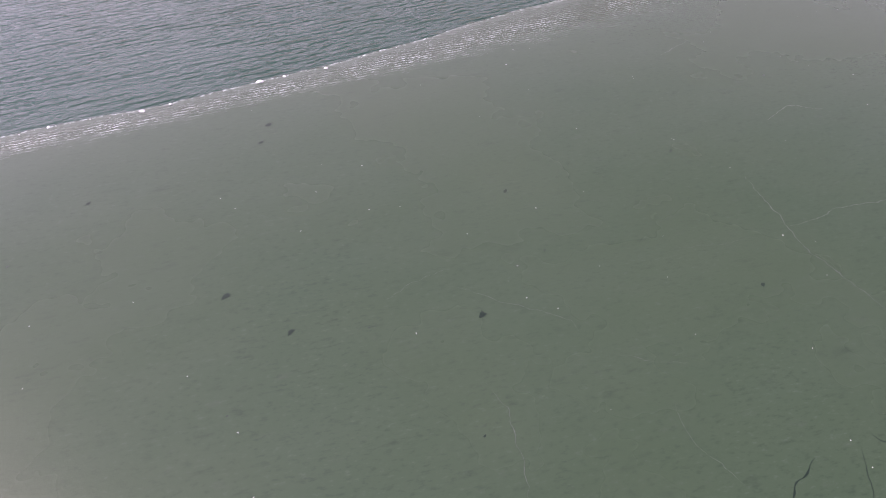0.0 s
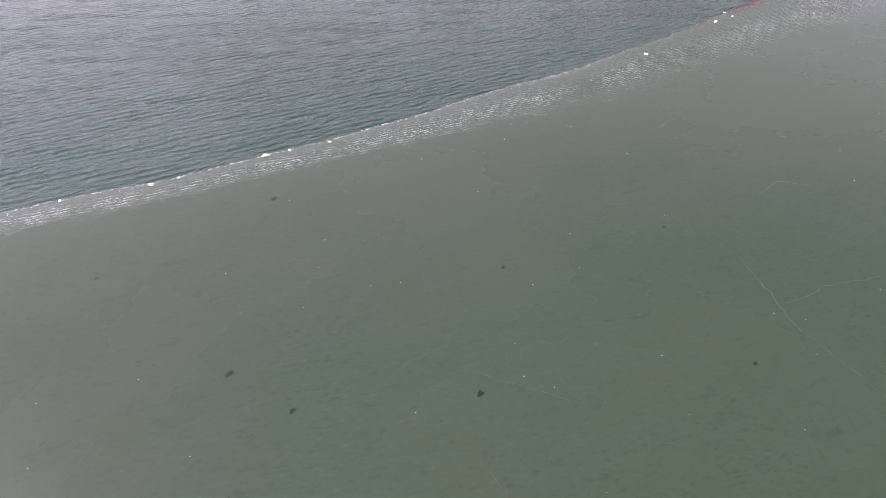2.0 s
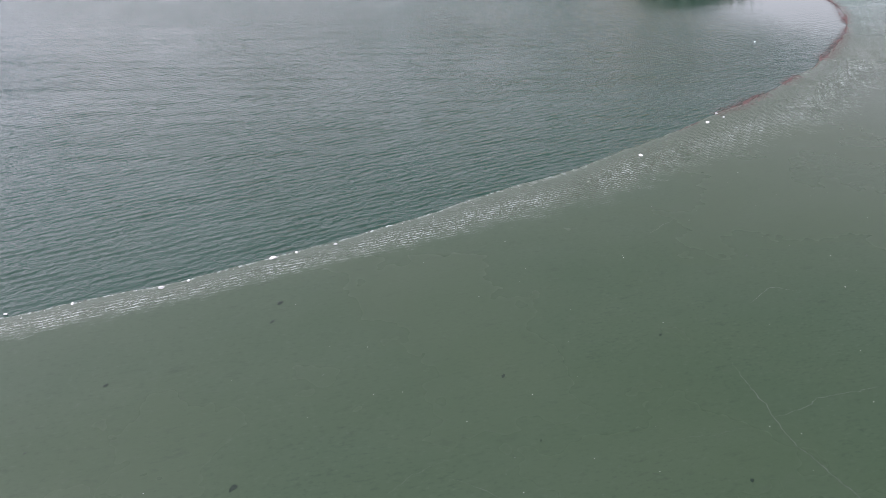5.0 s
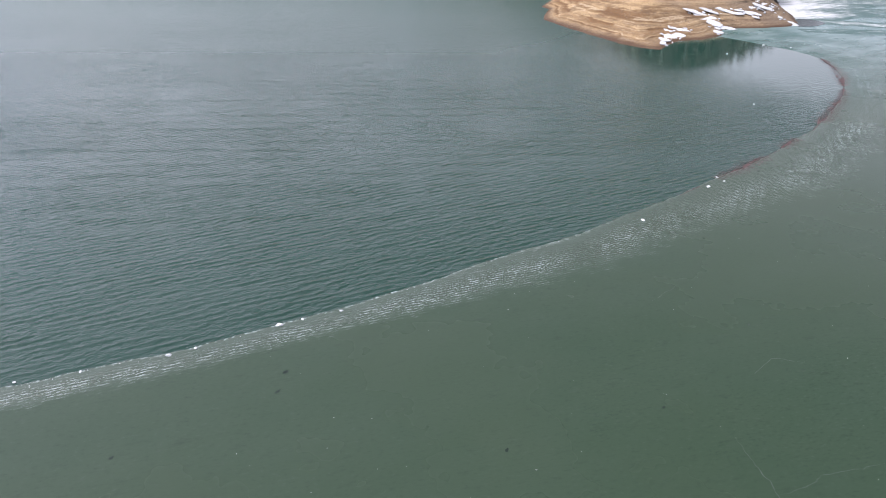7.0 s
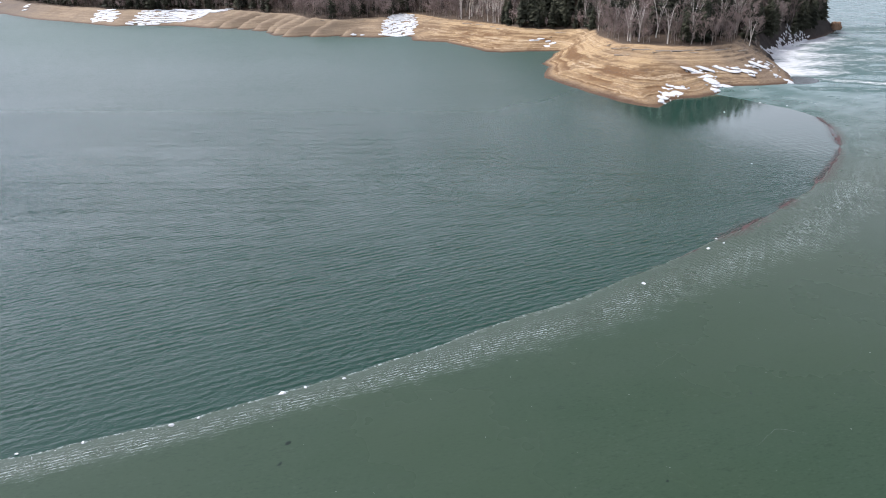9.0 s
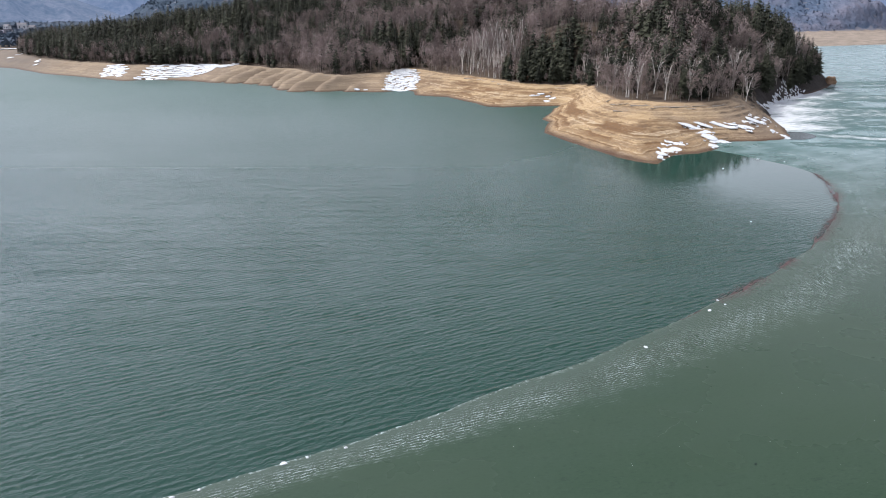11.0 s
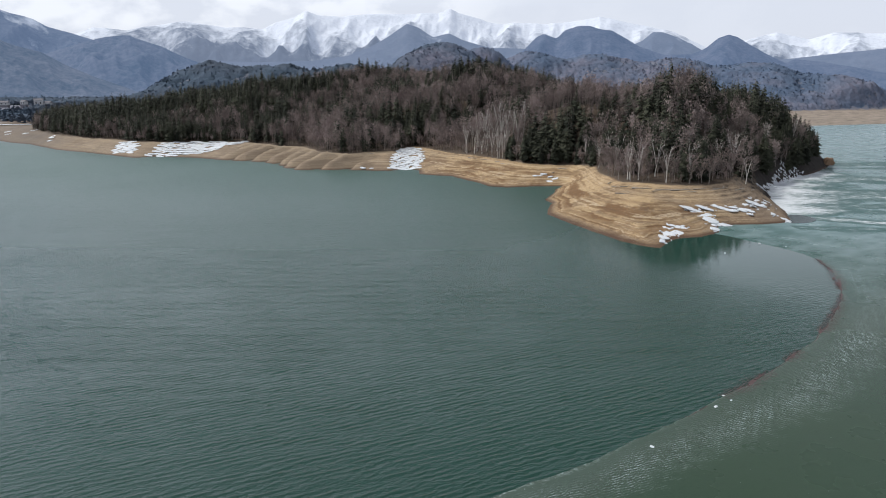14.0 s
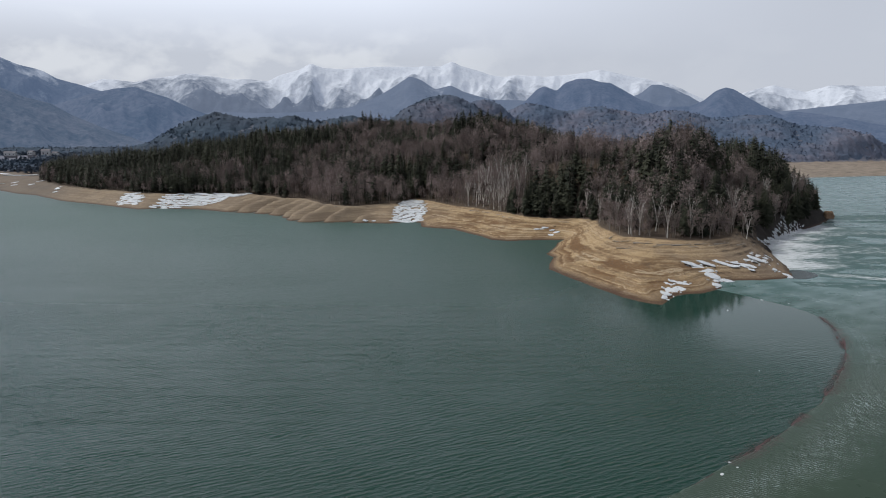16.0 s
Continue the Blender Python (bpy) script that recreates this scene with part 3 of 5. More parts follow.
def ice_sheet():
    p, out = edge_frame()
    s = np.arange(len(p)) * 0.6
    ragged = 0.5 * fbm(s, s * 0, 7, 4) + 0.25 * fbm(s, s * 0 + 9, 1.7, 2)
    kernel = np.hanning(301) / np.hanning(301).sum()
    broad = np.stack([np.convolve(np.pad(out[:, i], 150, mode="edge"), kernel, "valid") for i in (0, 1)], 1)
    turn = smooth(110, 170, p[:, 1])[:, None]
    broad = broad * (1 - turn) + out * turn
    width = 4.2 + 5.0 * smooth(-20, 20, p[:, 0]) + 4.0 * smooth(20, 50, p[:, 0]) - 4.5 * smooth(150, 190, p[:, 1]) - 6.0 * smooth(200, 228, p[:, 1])
    offs = np.concatenate([np.linspace(0, 3, 13), np.linspace(3.6, 20, 24), [24, 30, 40, 60, 90, 140, 220, 340, 520, 800, 1200]])
    verts, edge, outs, alongs = [], [], [], []
    for w in [-1, *offs]:
        top = 0.055 if w >= 0 else -0.05
        d = max(w, 0)
        line = p + out * (min(d, 12) + ragged * max(0.0, 1 - d / 6))[:, None] + broad * max(0, d - 12)
        verts.append(np.column_stack([line, np.full(len(p), top)]))
        outs.append(np.full(len(p), d)), alongs.append(s)
        edge.append(d / np.maximum(width, 0.8) + 0.12 * fbm(s, s * 0 + 33, 9, 3) * min(d, 1))
    n, m = len(p), len(verts)
    a = (np.arange(m - 1)[:, None] * n + np.arange(n - 1)).ravel()
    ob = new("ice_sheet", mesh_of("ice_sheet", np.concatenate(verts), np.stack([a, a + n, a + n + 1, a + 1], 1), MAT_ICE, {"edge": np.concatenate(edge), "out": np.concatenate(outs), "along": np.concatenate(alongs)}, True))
    tagged(ob, "thin grey-green lake ice with painted glints on its rippled edge", "ice sheet", kind="structure")


ice_sheet()


# ---- distance ----
def polar_range(name, label, crest_line, depth, crest, material, rough, seed, spur=230.0):
    """A range seen over the lake, its crest given as (heading in radians, height); spurs and gullies run down towards the water."""
    heads, tops = zip(*crest_line)
    th = np.linspace(max(-0.62, heads[0]), min(0.60, heads[-1]), int(600 * (heads[-1] - heads[0])) + 100)
    rr = np.linspace(0, 1, 62)
    a, r = np.meshgrid(th, rr)
    line = np.interp(th, heads, tops)
    for _ in range(2):
        line[1:-1] = (line[:-2] + 2 * line[1:-1] + line[2:]) / 4
    line = line[None, :] * np.ones_like(a)
    down = np.clip(1 - r / 0.8, 0, 1)
    dist = np.where(r < 0.8, crest - depth * down, crest + 0.35 * depth * (r - 0.8) / 0.2)
    u = a * crest + seed * 31.0
    v = down * depth
    u = u + 0.30 * spur * fbm(u, v, spur * 1.6, 3) + 0.35 * v * (value_noise(u / (spur * 2.2), u * 0 + seed) - 0.5)
    def ribs(size, k):
        return 1 - 2 * np.abs(value_noise(u / size + k, 0.35 * v / size + seed) - 0.5) * (0.9 + 0.4 * value_noise(u / (size * 3), v / size)) - 0.5
    cut = ribs(spur, 3.0) + 0.50 * ribs(spur * 0.43, 8.0) + 0.12 * ribs(spur * 0.19, 5.0)
    px, py = dist * np.sin(a) + 40 * fbm(u, v, 170, 3), dist * np.cos(a) + 40 * fbm(u + 500, v, 170, 3)
    crag = ridged(px + seed * 77, py, 0.62 * spur, 5) - 0.62
    cut = 0.85 * cut + 0.8 * crag
    fall = np.where(r < 0.8, 1 - down ** 1.15, 1 - 0.6 * (r - 0.8) / 0.2)
    swing = np.clip(down * 2.6, 0, 1) * np.clip(fall * 2.2, 0, 1)
    z = line * fall + rough * ((cut - 0.45) * swing + 0.05 * cut) * np.clip(line / 300, 0.2, 1.3)
    x, y = dist * np.sin(a), dist * np.cos(a)
    n = len(th)
    i = (np.arange(len(rr) - 1)[:, None] * n + np.arange(n - 1)).ravel()
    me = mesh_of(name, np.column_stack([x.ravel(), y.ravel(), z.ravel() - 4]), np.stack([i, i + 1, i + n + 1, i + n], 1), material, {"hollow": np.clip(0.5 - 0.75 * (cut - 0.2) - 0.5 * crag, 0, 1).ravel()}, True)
    tagged(new(name, me), label, "mountains", kind="structure")


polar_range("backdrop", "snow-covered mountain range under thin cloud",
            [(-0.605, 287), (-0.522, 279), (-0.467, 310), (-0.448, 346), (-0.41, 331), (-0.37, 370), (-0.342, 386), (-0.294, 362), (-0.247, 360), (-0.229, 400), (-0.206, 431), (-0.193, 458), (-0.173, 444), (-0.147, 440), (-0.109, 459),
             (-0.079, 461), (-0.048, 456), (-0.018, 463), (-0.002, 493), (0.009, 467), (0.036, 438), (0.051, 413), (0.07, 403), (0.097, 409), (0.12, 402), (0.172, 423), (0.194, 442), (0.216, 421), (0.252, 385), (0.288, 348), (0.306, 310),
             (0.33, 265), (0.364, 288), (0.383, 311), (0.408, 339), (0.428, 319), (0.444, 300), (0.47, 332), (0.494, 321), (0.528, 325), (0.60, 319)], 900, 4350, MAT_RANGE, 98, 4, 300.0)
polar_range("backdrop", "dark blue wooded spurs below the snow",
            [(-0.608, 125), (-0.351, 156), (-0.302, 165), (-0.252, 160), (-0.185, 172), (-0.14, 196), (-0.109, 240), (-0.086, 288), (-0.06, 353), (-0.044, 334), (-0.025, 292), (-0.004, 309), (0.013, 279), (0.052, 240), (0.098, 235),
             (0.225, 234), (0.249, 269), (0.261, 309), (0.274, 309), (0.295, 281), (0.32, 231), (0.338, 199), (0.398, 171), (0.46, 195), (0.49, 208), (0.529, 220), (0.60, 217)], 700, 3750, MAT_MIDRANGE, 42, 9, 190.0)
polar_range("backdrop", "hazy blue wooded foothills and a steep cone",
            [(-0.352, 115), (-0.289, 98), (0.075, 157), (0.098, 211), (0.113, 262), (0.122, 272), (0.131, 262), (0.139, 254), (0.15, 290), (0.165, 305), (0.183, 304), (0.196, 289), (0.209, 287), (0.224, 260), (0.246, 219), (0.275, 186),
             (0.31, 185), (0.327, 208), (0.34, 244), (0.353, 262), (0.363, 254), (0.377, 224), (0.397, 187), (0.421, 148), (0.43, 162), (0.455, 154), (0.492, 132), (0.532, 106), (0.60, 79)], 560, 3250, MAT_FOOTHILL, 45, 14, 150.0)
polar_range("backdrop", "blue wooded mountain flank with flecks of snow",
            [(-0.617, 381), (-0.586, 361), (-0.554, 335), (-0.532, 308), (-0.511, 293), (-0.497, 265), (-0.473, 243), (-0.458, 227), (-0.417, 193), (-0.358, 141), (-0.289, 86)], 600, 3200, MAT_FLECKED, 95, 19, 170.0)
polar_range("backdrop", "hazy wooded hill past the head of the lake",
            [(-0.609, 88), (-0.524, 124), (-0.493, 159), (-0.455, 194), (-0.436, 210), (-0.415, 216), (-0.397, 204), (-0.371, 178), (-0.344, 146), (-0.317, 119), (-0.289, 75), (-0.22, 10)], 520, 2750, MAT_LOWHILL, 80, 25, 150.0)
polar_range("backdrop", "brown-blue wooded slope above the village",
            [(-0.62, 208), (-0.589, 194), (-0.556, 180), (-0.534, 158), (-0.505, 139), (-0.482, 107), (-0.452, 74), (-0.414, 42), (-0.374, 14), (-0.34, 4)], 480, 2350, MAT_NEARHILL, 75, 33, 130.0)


# ---- trees ----
def prism(path, radii, sides):
    """A tapered limb along a path; returns vertices and faces."""
    verts, faces = [], []
    for k, (c, r) in enumerate(zip(path, radii)):
        for j in range(sides):
            a = 2 * math.pi * j / sides
            verts.append((c[0] + r * math.cos(a), c[1] + r * math.sin(a), c[2]))
    for k in range(len(path) - 1):
        for j in range(sides):
            a, b = k * sides + j, k * sides + (j + 1) % sides
            faces.append((a, b, b + sides, a + sides))
    return verts, faces


def joined(pieces):
    verts, faces = [], []
    for v, f in pieces:
        n = len(verts)
        verts += v
        faces += [tuple(i + n for i in q) for q in f]
    return verts, faces


def sliver(a, b, w, rng):
    """A thin twig from a to b."""
    a, b = Vector(a), Vector(b)
    side = (b - a).cross(Vector((rng.uniform(-1, 1), rng.uniform(-1, 1), rng.uniform(-1, 1)))).normalized() * w / 2
    return [tuple(a - side), tuple(a + side), tuple(b)], [(0, 1, 2)]


def fir(rng, h, levels, around):
    """A fir: whorls of drooping boughs, each folded along its rib, in a broad uneven cone."""
    trunk = prism([(0, 0, -0.6), (0, 0, h * 0.5), (0, 0, h * 0.97)], [0.016 * h, 0.010 * h, 0.02], 5 if levels > 14 else 3)
    pieces, reach = [], h * rng.uniform(0.17, 0.24)
    blunt = rng.uniform(0.55, 0.8)
    sway = (rng.uniform(-0.02, 0.02) * h, rng.uniform(-0.02, 0.02) * h)
    for k in range(levels):
        f = k / (levels - 1)
        r = reach * (1 - f) ** blunt * min(1.0, 0.6 + 2.2 * f) * rng.uniform(0.75, 1.2) + 0.03 * h * (1 - f) + 0.12
        turn = rng.uniform(0, 6.28)
        for j in range(around if f < 0.8 else max(3, around - 2)):
            a = turn + 6.283 * j / around + rng.uniform(-0.4, 0.4)
            q = r * rng.uniform(0.6, 1.25)
            c, s = math.cos(a), math.sin(a)
            w = q * rng.uniform(0.26, 0.42)
            z = h * (0.09 + 0.89 * min(1.0, max(0.0, f + rng.uniform(-0.6, 0.6) / levels)))
            drop = rng.uniform(0.05, 0.6)
            bx, by = sway[0] * f, sway[1] * f
            m = (bx + 0.6 * q * c, by + 0.6 * q * s)
            low = z - drop * 0.5 * q - 0.16 * q
            pieces.append(([(bx, by, z + 0.15 * q), (m[0] - w * s, m[1] + w * c, low), (bx + q * c, by + q * s, z - drop * q), (m[0] + w * s, m[1] - w * c, low)], [(0, 2, 1), (0, 3, 2)]))
    return trunk, joined(pieces)


def bare_tree(rng, h, leaders, limbs, twigs, spread, thick, stout=1.0):
    """A leafless broadleaf tree: a trunk that forks into leaders, limbs on them, and a rounded crown of fine twigs."""
    fork = h * rng.uniform(0.16, 0.38)
    lean = Vector((rng.uniform(-0.05, 0.05), rng.uniform(-0.05, 0.05), 0)) * h
    top = lean + Vector((0, 0, fork))
    wood, crown = [prism([(0, 0, -0.6), lean * 0.4 + Vector((0, 0, fork * 0.5)), top], [0.015 * h * stout, 0.012 * h * stout, 0.010 * h * stout], 6)], []
    for i in range(leaders):
        a = 6.283 * i / leaders + rng.uniform(-0.5, 0.5)
        out = spread * rng.uniform(0.35, 1.0) * h
        rise = h * rng.uniform(0.82, 1.0) - fork
        path = [top + Vector((math.cos(a) * out * g ** 1.2, math.sin(a) * out * g ** 1.2, rise * g ** 0.92)) + Vector((rng.uniform(-1, 1), rng.uniform(-1, 1), 0)) * 0.012 * h for g in (0, 0.25, 0.5, 0.75, 1.0)]
        path[0] = top
        wood.append(prism(path, [0.008 * h * stout, 0.0062 * h * stout, 0.0045 * h * stout, 0.003 * h * stout, 0.012], 4))
        for _ in range(limbs):
            g = rng.uniform(0.12, 0.97) * 3.999
            base = path[int(g)].lerp(path[int(g) + 1], g % 1)
            b = a + rng.gauss(0, 1.3)
            way = Vector((math.cos(b), math.sin(b), rng.uniform(0.15, 1.2))).normalized()
            length = h * rng.uniform(0.11, 0.22) * (1.15 - 0.16 * g)
            mid, tip = base + way * length * 0.5, base + way * length + Vector((0, 0, 0.14 * length))
            wood.append(prism([base, mid, tip], [0.0032 * h * stout, 0.0022 * h * stout, 0.01], 3))
            for _ in range(twigs):
                g2 = rng.uniform(0.2, 1.0)
                start = base.lerp(mid, g2 * 2) if g2 < 0.5 else mid.lerp(tip, g2 * 2 - 1)
                fan = Vector((rng.gauss(0, 1), rng.gauss(0, 1), rng.gauss(0.25, 0.7))).normalized()
                crown.append(sliver(start, start + (fan * 0.8 + way * 0.5) * rng.uniform(0.035, 0.085) * h, thick, rng))
    return joined(wood), joined(crown)


def round_tree(rng, h, lobes, sprays):
    """A leafless tree seen from afar: a pale stem and limbs under a many-lobed dome of twig sprays."""
    wood = [prism([(0, 0, -0.6), (0, 0, h * 0.4), (rng.uniform(-0.04, 0.04) * h, rng.uniform(-0.04, 0.04) * h, h * 0.8)], [0.012 * h, 0.009 * h, 0.004 * h], 3)]
    crown = []
    for k in range(lobes):
        a, off = rng.uniform(0, 6.283), h * rng.uniform(0.03, 0.17)
        big = h * rng.uniform(0.12, 0.19)
        c = Vector((off * math.cos(a), off * math.sin(a), h * rng.uniform(0.46, 0.84) if k else h * 0.83))
        if k % 2:
            wood.append(prism([(0, 0, h * rng.uniform(0.2, 0.45)), c + Vector((0, 0, big * 0.5))], [0.008 * h, 0.01], 3))
        for _ in range(sprays):
            n = Vector((rng.gauss(0, 1), rng.gauss(0, 1), rng.gauss(0.25, 1))).normalized()
            p = c + Vector((n.x, n.y, n.z * 1.25)) * big * rng.uniform(0.6, 1.12)
            face = (n + 0.75 * Vector((rng.gauss(0, 1), rng.gauss(0, 1), rng.gauss(0, 1))).normalized()).normalized()
            d = (Vector((rng.gauss(0, 0.7), rng.gauss(0, 0.7), 1.0)) + n * 0.6)
            d = (d - face * d.dot(face)).normalized()
            side = face.cross(d) * h * rng.uniform(0.009, 0.017)
            tall = d * h * rng.uniform(0.05, 0.10)
            crown.append(([tuple(p - side - tall * 0.4), tuple(p + side - tall * 0.4), tuple(p + tall * 0.6)], [(0, 1, 2)]))
    return joined(wood), joined(crown)


def thing_tree(name, label, category, group, build, woodmat, leafmat):
    base = new(name)
    (tv, tf), (cv, cf) = build
    part("trunk", mesh_of("trunk", tv, tf, woodmat), None, base)
    part("crown", mesh_of("crown", cv, cf, leafmat), None, base)
    return tagged(base, label, category, group)


def stand(name, label, builds, spots, heights, turns, kinds, mats):
    """Many small trees joined into one: builds are unit-high (verts, faces, material index) triples."""
    vs, fs, ms, tint, n = [], [], [], [], 0
    for k, (tv, tf, tm) in enumerate(builds):
        pick = np.nonzero(kinds == k)[0]
        if not len(pick):
            continue
        v = np.asarray(tv)
        c, s = np.cos(turns[pick])[:, None], np.sin(turns[pick])[:, None]
        hh = heights[pick][:, None]
        wide = hh * (0.85 + 0.3 * lattice(pick, pick * 3))[:, None]
        x = spots[pick, 0][:, None] + wide * (v[:, 0] * c - v[:, 1] * s)
        y = spots[pick, 1][:, None] + wide * (v[:, 0] * s + v[:, 1] * c)
        z = spots[pick, 2][:, None] + hh * v[:, 2]
        vs.append(np.stack([x, y, z], -1).reshape(-1, 3))
        tint.append(np.repeat(lattice(pick * 7, pick), len(v)))
        for size in (3, 4):
            rows = [q for q in range(len(tf)) if len(tf[q]) == size]
            if rows:
                f = np.asarray([tf[q] for q in rows])
                fs.append((n + np.arange(len(pick))[:, None, None] * len(v) + f).reshape(-1, size))
                ms.append(np.tile(np.asarray(tm)[rows], len(pick)))
        n += len(pick) * len(v)
    me = bpy.data.meshes.new(name)
    loops = np.concatenate([f.ravel() for f in fs]).astype(np.int32)
    sizes = np.concatenate([np.full(len(f), f.shape[1]) for f in fs])
    co = np.concatenate(vs)
    me.vertices.add(len(co))
    me.vertices.foreach_set("co", co.astype(np.float32).ravel())
    me.loops.add(len(loops))
    me.loops.foreach_set("vertex_index", loops)
    me.polygons.add(len(sizes))
    me.polygons.foreach_set("loop_start", np.concatenate([[0], np.cumsum(sizes)[:-1]]).astype(np.int32))
    me.polygons.foreach_set("material_index", np.concatenate(ms).astype(np.int32))
    me.update(calc_edges=True)
    me.attributes.new("tint", "FLOAT", "POINT").data.foreach_set("value", np.concatenate(tint).astype(np.float32))
    for m in mats:
        me.materials.append(m)
    tagged(new(name, me), label, "forest", kind="stuff")


def unit(build, h, wood, leaf):
    (tv, tf), (cv, cf) = build
    v, f = joined([(tv, tf), (cv, cf)])
    return (np.array(v) / h).tolist(), f, [wood] * len(tf) + [leaf] * len(cf)


def scatter(x0, x1, y0, y1, gap, seed):
    """Jittered places on a grid."""
    xs, ys = np.meshgrid(np.arange(x0, x1, gap), np.arange(y0, y1, gap))
    r = np.random.default_rng(seed)
    return xs.ravel() + r.uniform(-0.48, 0.48, xs.size) * gap, ys.ravel() + r.uniform(-0.48, 0.48, xs.size) * gap


rng = random.Random(7)
FIRS = [fir(rng, 16, 26, 8) for _ in range(4)]
BARES = [bare_tree(rng, 15, 5, 9, 32, 0.27, 0.08) for _ in range(4)]
BIRCHES = [bare_tree(rng, 16, 4, 7, 22, 0.24, 0.05, 1.3) for _ in range(4)]
FAR_FIRS = [unit(fir(rng, 16, 13, 6), 16, 0, 1) for _ in range(5)]
FAR_BARES = [unit(round_tree(rng, 15, 6, 30), 15, 0, 2) for _ in range(6)]


def blob(x, y, cx, cy, reach):
    return np.exp(-((x - cx) ** 2 + (y - cy) ** 2) / reach ** 2)


def forest():
    x, y = scatter(-430, 310, 285, 830, 4.9, 3)
    z, wood, deep = land(x, y)
    ok = (deep > np.where((x > 130) & (y < 520), -6.5, 1.0)) & (deep < 260) & ~((y > 640) & (x > 150))
    x, y, z, deep = x[ok], y[ok], z[ok], deep[ok]
    r = np.random.default_rng(5)
    mixed = fbm(x, y, 45, 3) + 0.60 * smooth(-135, -215, x) * smooth(4, 14, deep) + 0.25 * fbm(x + 99, y, 12, 2) + r.normal(0, 0.27, len(x)) + 0.35 * smooth(150, 195, x)
    mixed += 0.3 * blob(x, y, 58, 420, 20) - 0.7 * blob(x, y, 22, 456, 22) - 0.55 * smooth(9, 3, deep) * smooth(360, 320, y) + 0.15 * blob(x, y, 118, 360, 26) - 0.4 * blob(x, y, -115, 530, 40)
    is_fir = mixed + 0.13 * smooth(430, 490, y) > 0.04
    height = np.where(is_fir, r.uniform(11.5, 21.5, len(x)), r.uniform(10.5, 17.5, len(x))) * (0.82 + 0.18 * smooth(0, 18, deep))
    height *= (1 - 0.35 * smooth(230, 290, x)) * (1 + 0.30 * fbm(x, y + 500, 20, 3))
    turn = r.uniform(0, 6.28, len(x))
    front = ((deep < 14) & (y < 475) & (x > 20)) | ((np.hypot(x - 24, y - 454) < 24) & ~is_fir)
    order = np.nonzero(front)[0][np.argsort(y[front])]
    count = {"fir": 0, "bare": 0}
    single = np.zeros(len(x), bool)
    protos = {}
    for i in order:
        kind = "fir" if is_fir[i] else "bare"
        if count[kind] >= 210:
            continue
        birch = kind == "bare" and lattice(np.array(i), np.array(11)) < 0.30 + 0.45 * blob(x[i], y[i], 24, 454, 22)
        v = int(i) % 4
        key = (kind, bool(birch), v)
        scale = height[i] / (16 if kind == "fir" or birch else 15) * (1.25 if birch else 1.05)
        m = Matrix.LocRotScale((x[i], y[i], z[i]), Euler((0, 0, turn[i])), None)
        if key not in protos:
            if kind == "fir":
                ob = thing_tree("fir_tree", "dark green fir at the edge of the forest", "tree", "firs on the point", FIRS[v], MAT_BARK, MAT_FIR)
            elif birch:
                ob = thing_tree("birch_tree", "bare birch with a pale slender trunk", "tree", "birches on the point", BIRCHES[v], MAT_BIRCH, MAT_TWIG)
            else:
                ob = thing_tree("bare_tree", "leafless grey-brown broadleaf tree", "tree", "bare trees on the point", BARES[v], MAT_BARK, MAT_TWIG)
            protos[key] = ob
            ob.matrix_basis = m
        else:
            ob = copy_thing(protos[key], m)
        ob.scale = (scale, scale, scale)
        count[kind] += 1
        single[i] = True
    rest = ~single
    kinds = np.where(is_fir, (np.arange(len(x)) * 7) % 5, 5 + (np.arange(len(x)) * 5) % 6)
    spots = np.stack([x, y, z], 1)
    bx, by = scatter(-430, 300, 285, 700, 3.7, 13)
    bz, _, bd = land(bx, by)
    edge = (bd > 0.2) & (bd < 9.0) & (fbm(bx, by, 9, 2) > -0.35)
    bx, by, bz = bx[edge], by[edge], bz[edge]
    stand("brushwood", "low leafless brush along the foot of the forest", FAR_BARES, np.stack([bx, by, bz], 1), r.uniform(2.5, 8.0, len(bx)), r.uniform(0, 6.28, len(bx)), np.arange(len(bx)) % 6, [MAT_BARK, MAT_FIR, MAT_TWIG])
    stand("forest", "mixed forest of dark firs and leafless broadleaf trees", FAR_FIRS + FAR_BARES, spots[rest], height[rest], turn[rest], kinds[rest], [MAT_BARK, MAT_FIR, MAT_TWIG])


def far_tree(rng, pointed):
    """A distant tree, unit high: sprays laid over a cone or a dome."""
    v, f = [], []
    for k in range(9):
        a, g = rng.uniform(0, 6.283), rng.uniform(0.15, 1.0)
        wide = (0.30 * (1 - g) + 0.03) if pointed else 0.40 * math.sqrt(max(0.02, 1 - ((g - 0.45) / 0.58) ** 2))
        n = Vector((math.cos(a), math.sin(a), 0.35 if pointed else (g - 0.45) * 2.2)).normalized()
        p = Vector((wide * math.cos(a), wide * math.sin(a), g * 0.94))
        face = (n + 0.22 * Vector((rng.gauss(0, 1), rng.gauss(0, 1), rng.gauss(0, 1))).normalized()).normalized()
        d = Vector((0, 0, 1)) - face * face.z
        d = d.normalized() if d.length > 0.05 else Vector((1, 0, 0))
        side = face.cross(d) * rng.uniform(0.16, 0.28)
        i = len(v)
        v += [tuple(p - side - d * 0.12), tuple(p + side - d * 0.12), tuple(p + d * rng.uniform(0.14, 0.26))]
        f.append((i, i + 1, i + 2))
    return v, f, [0] * len(f)


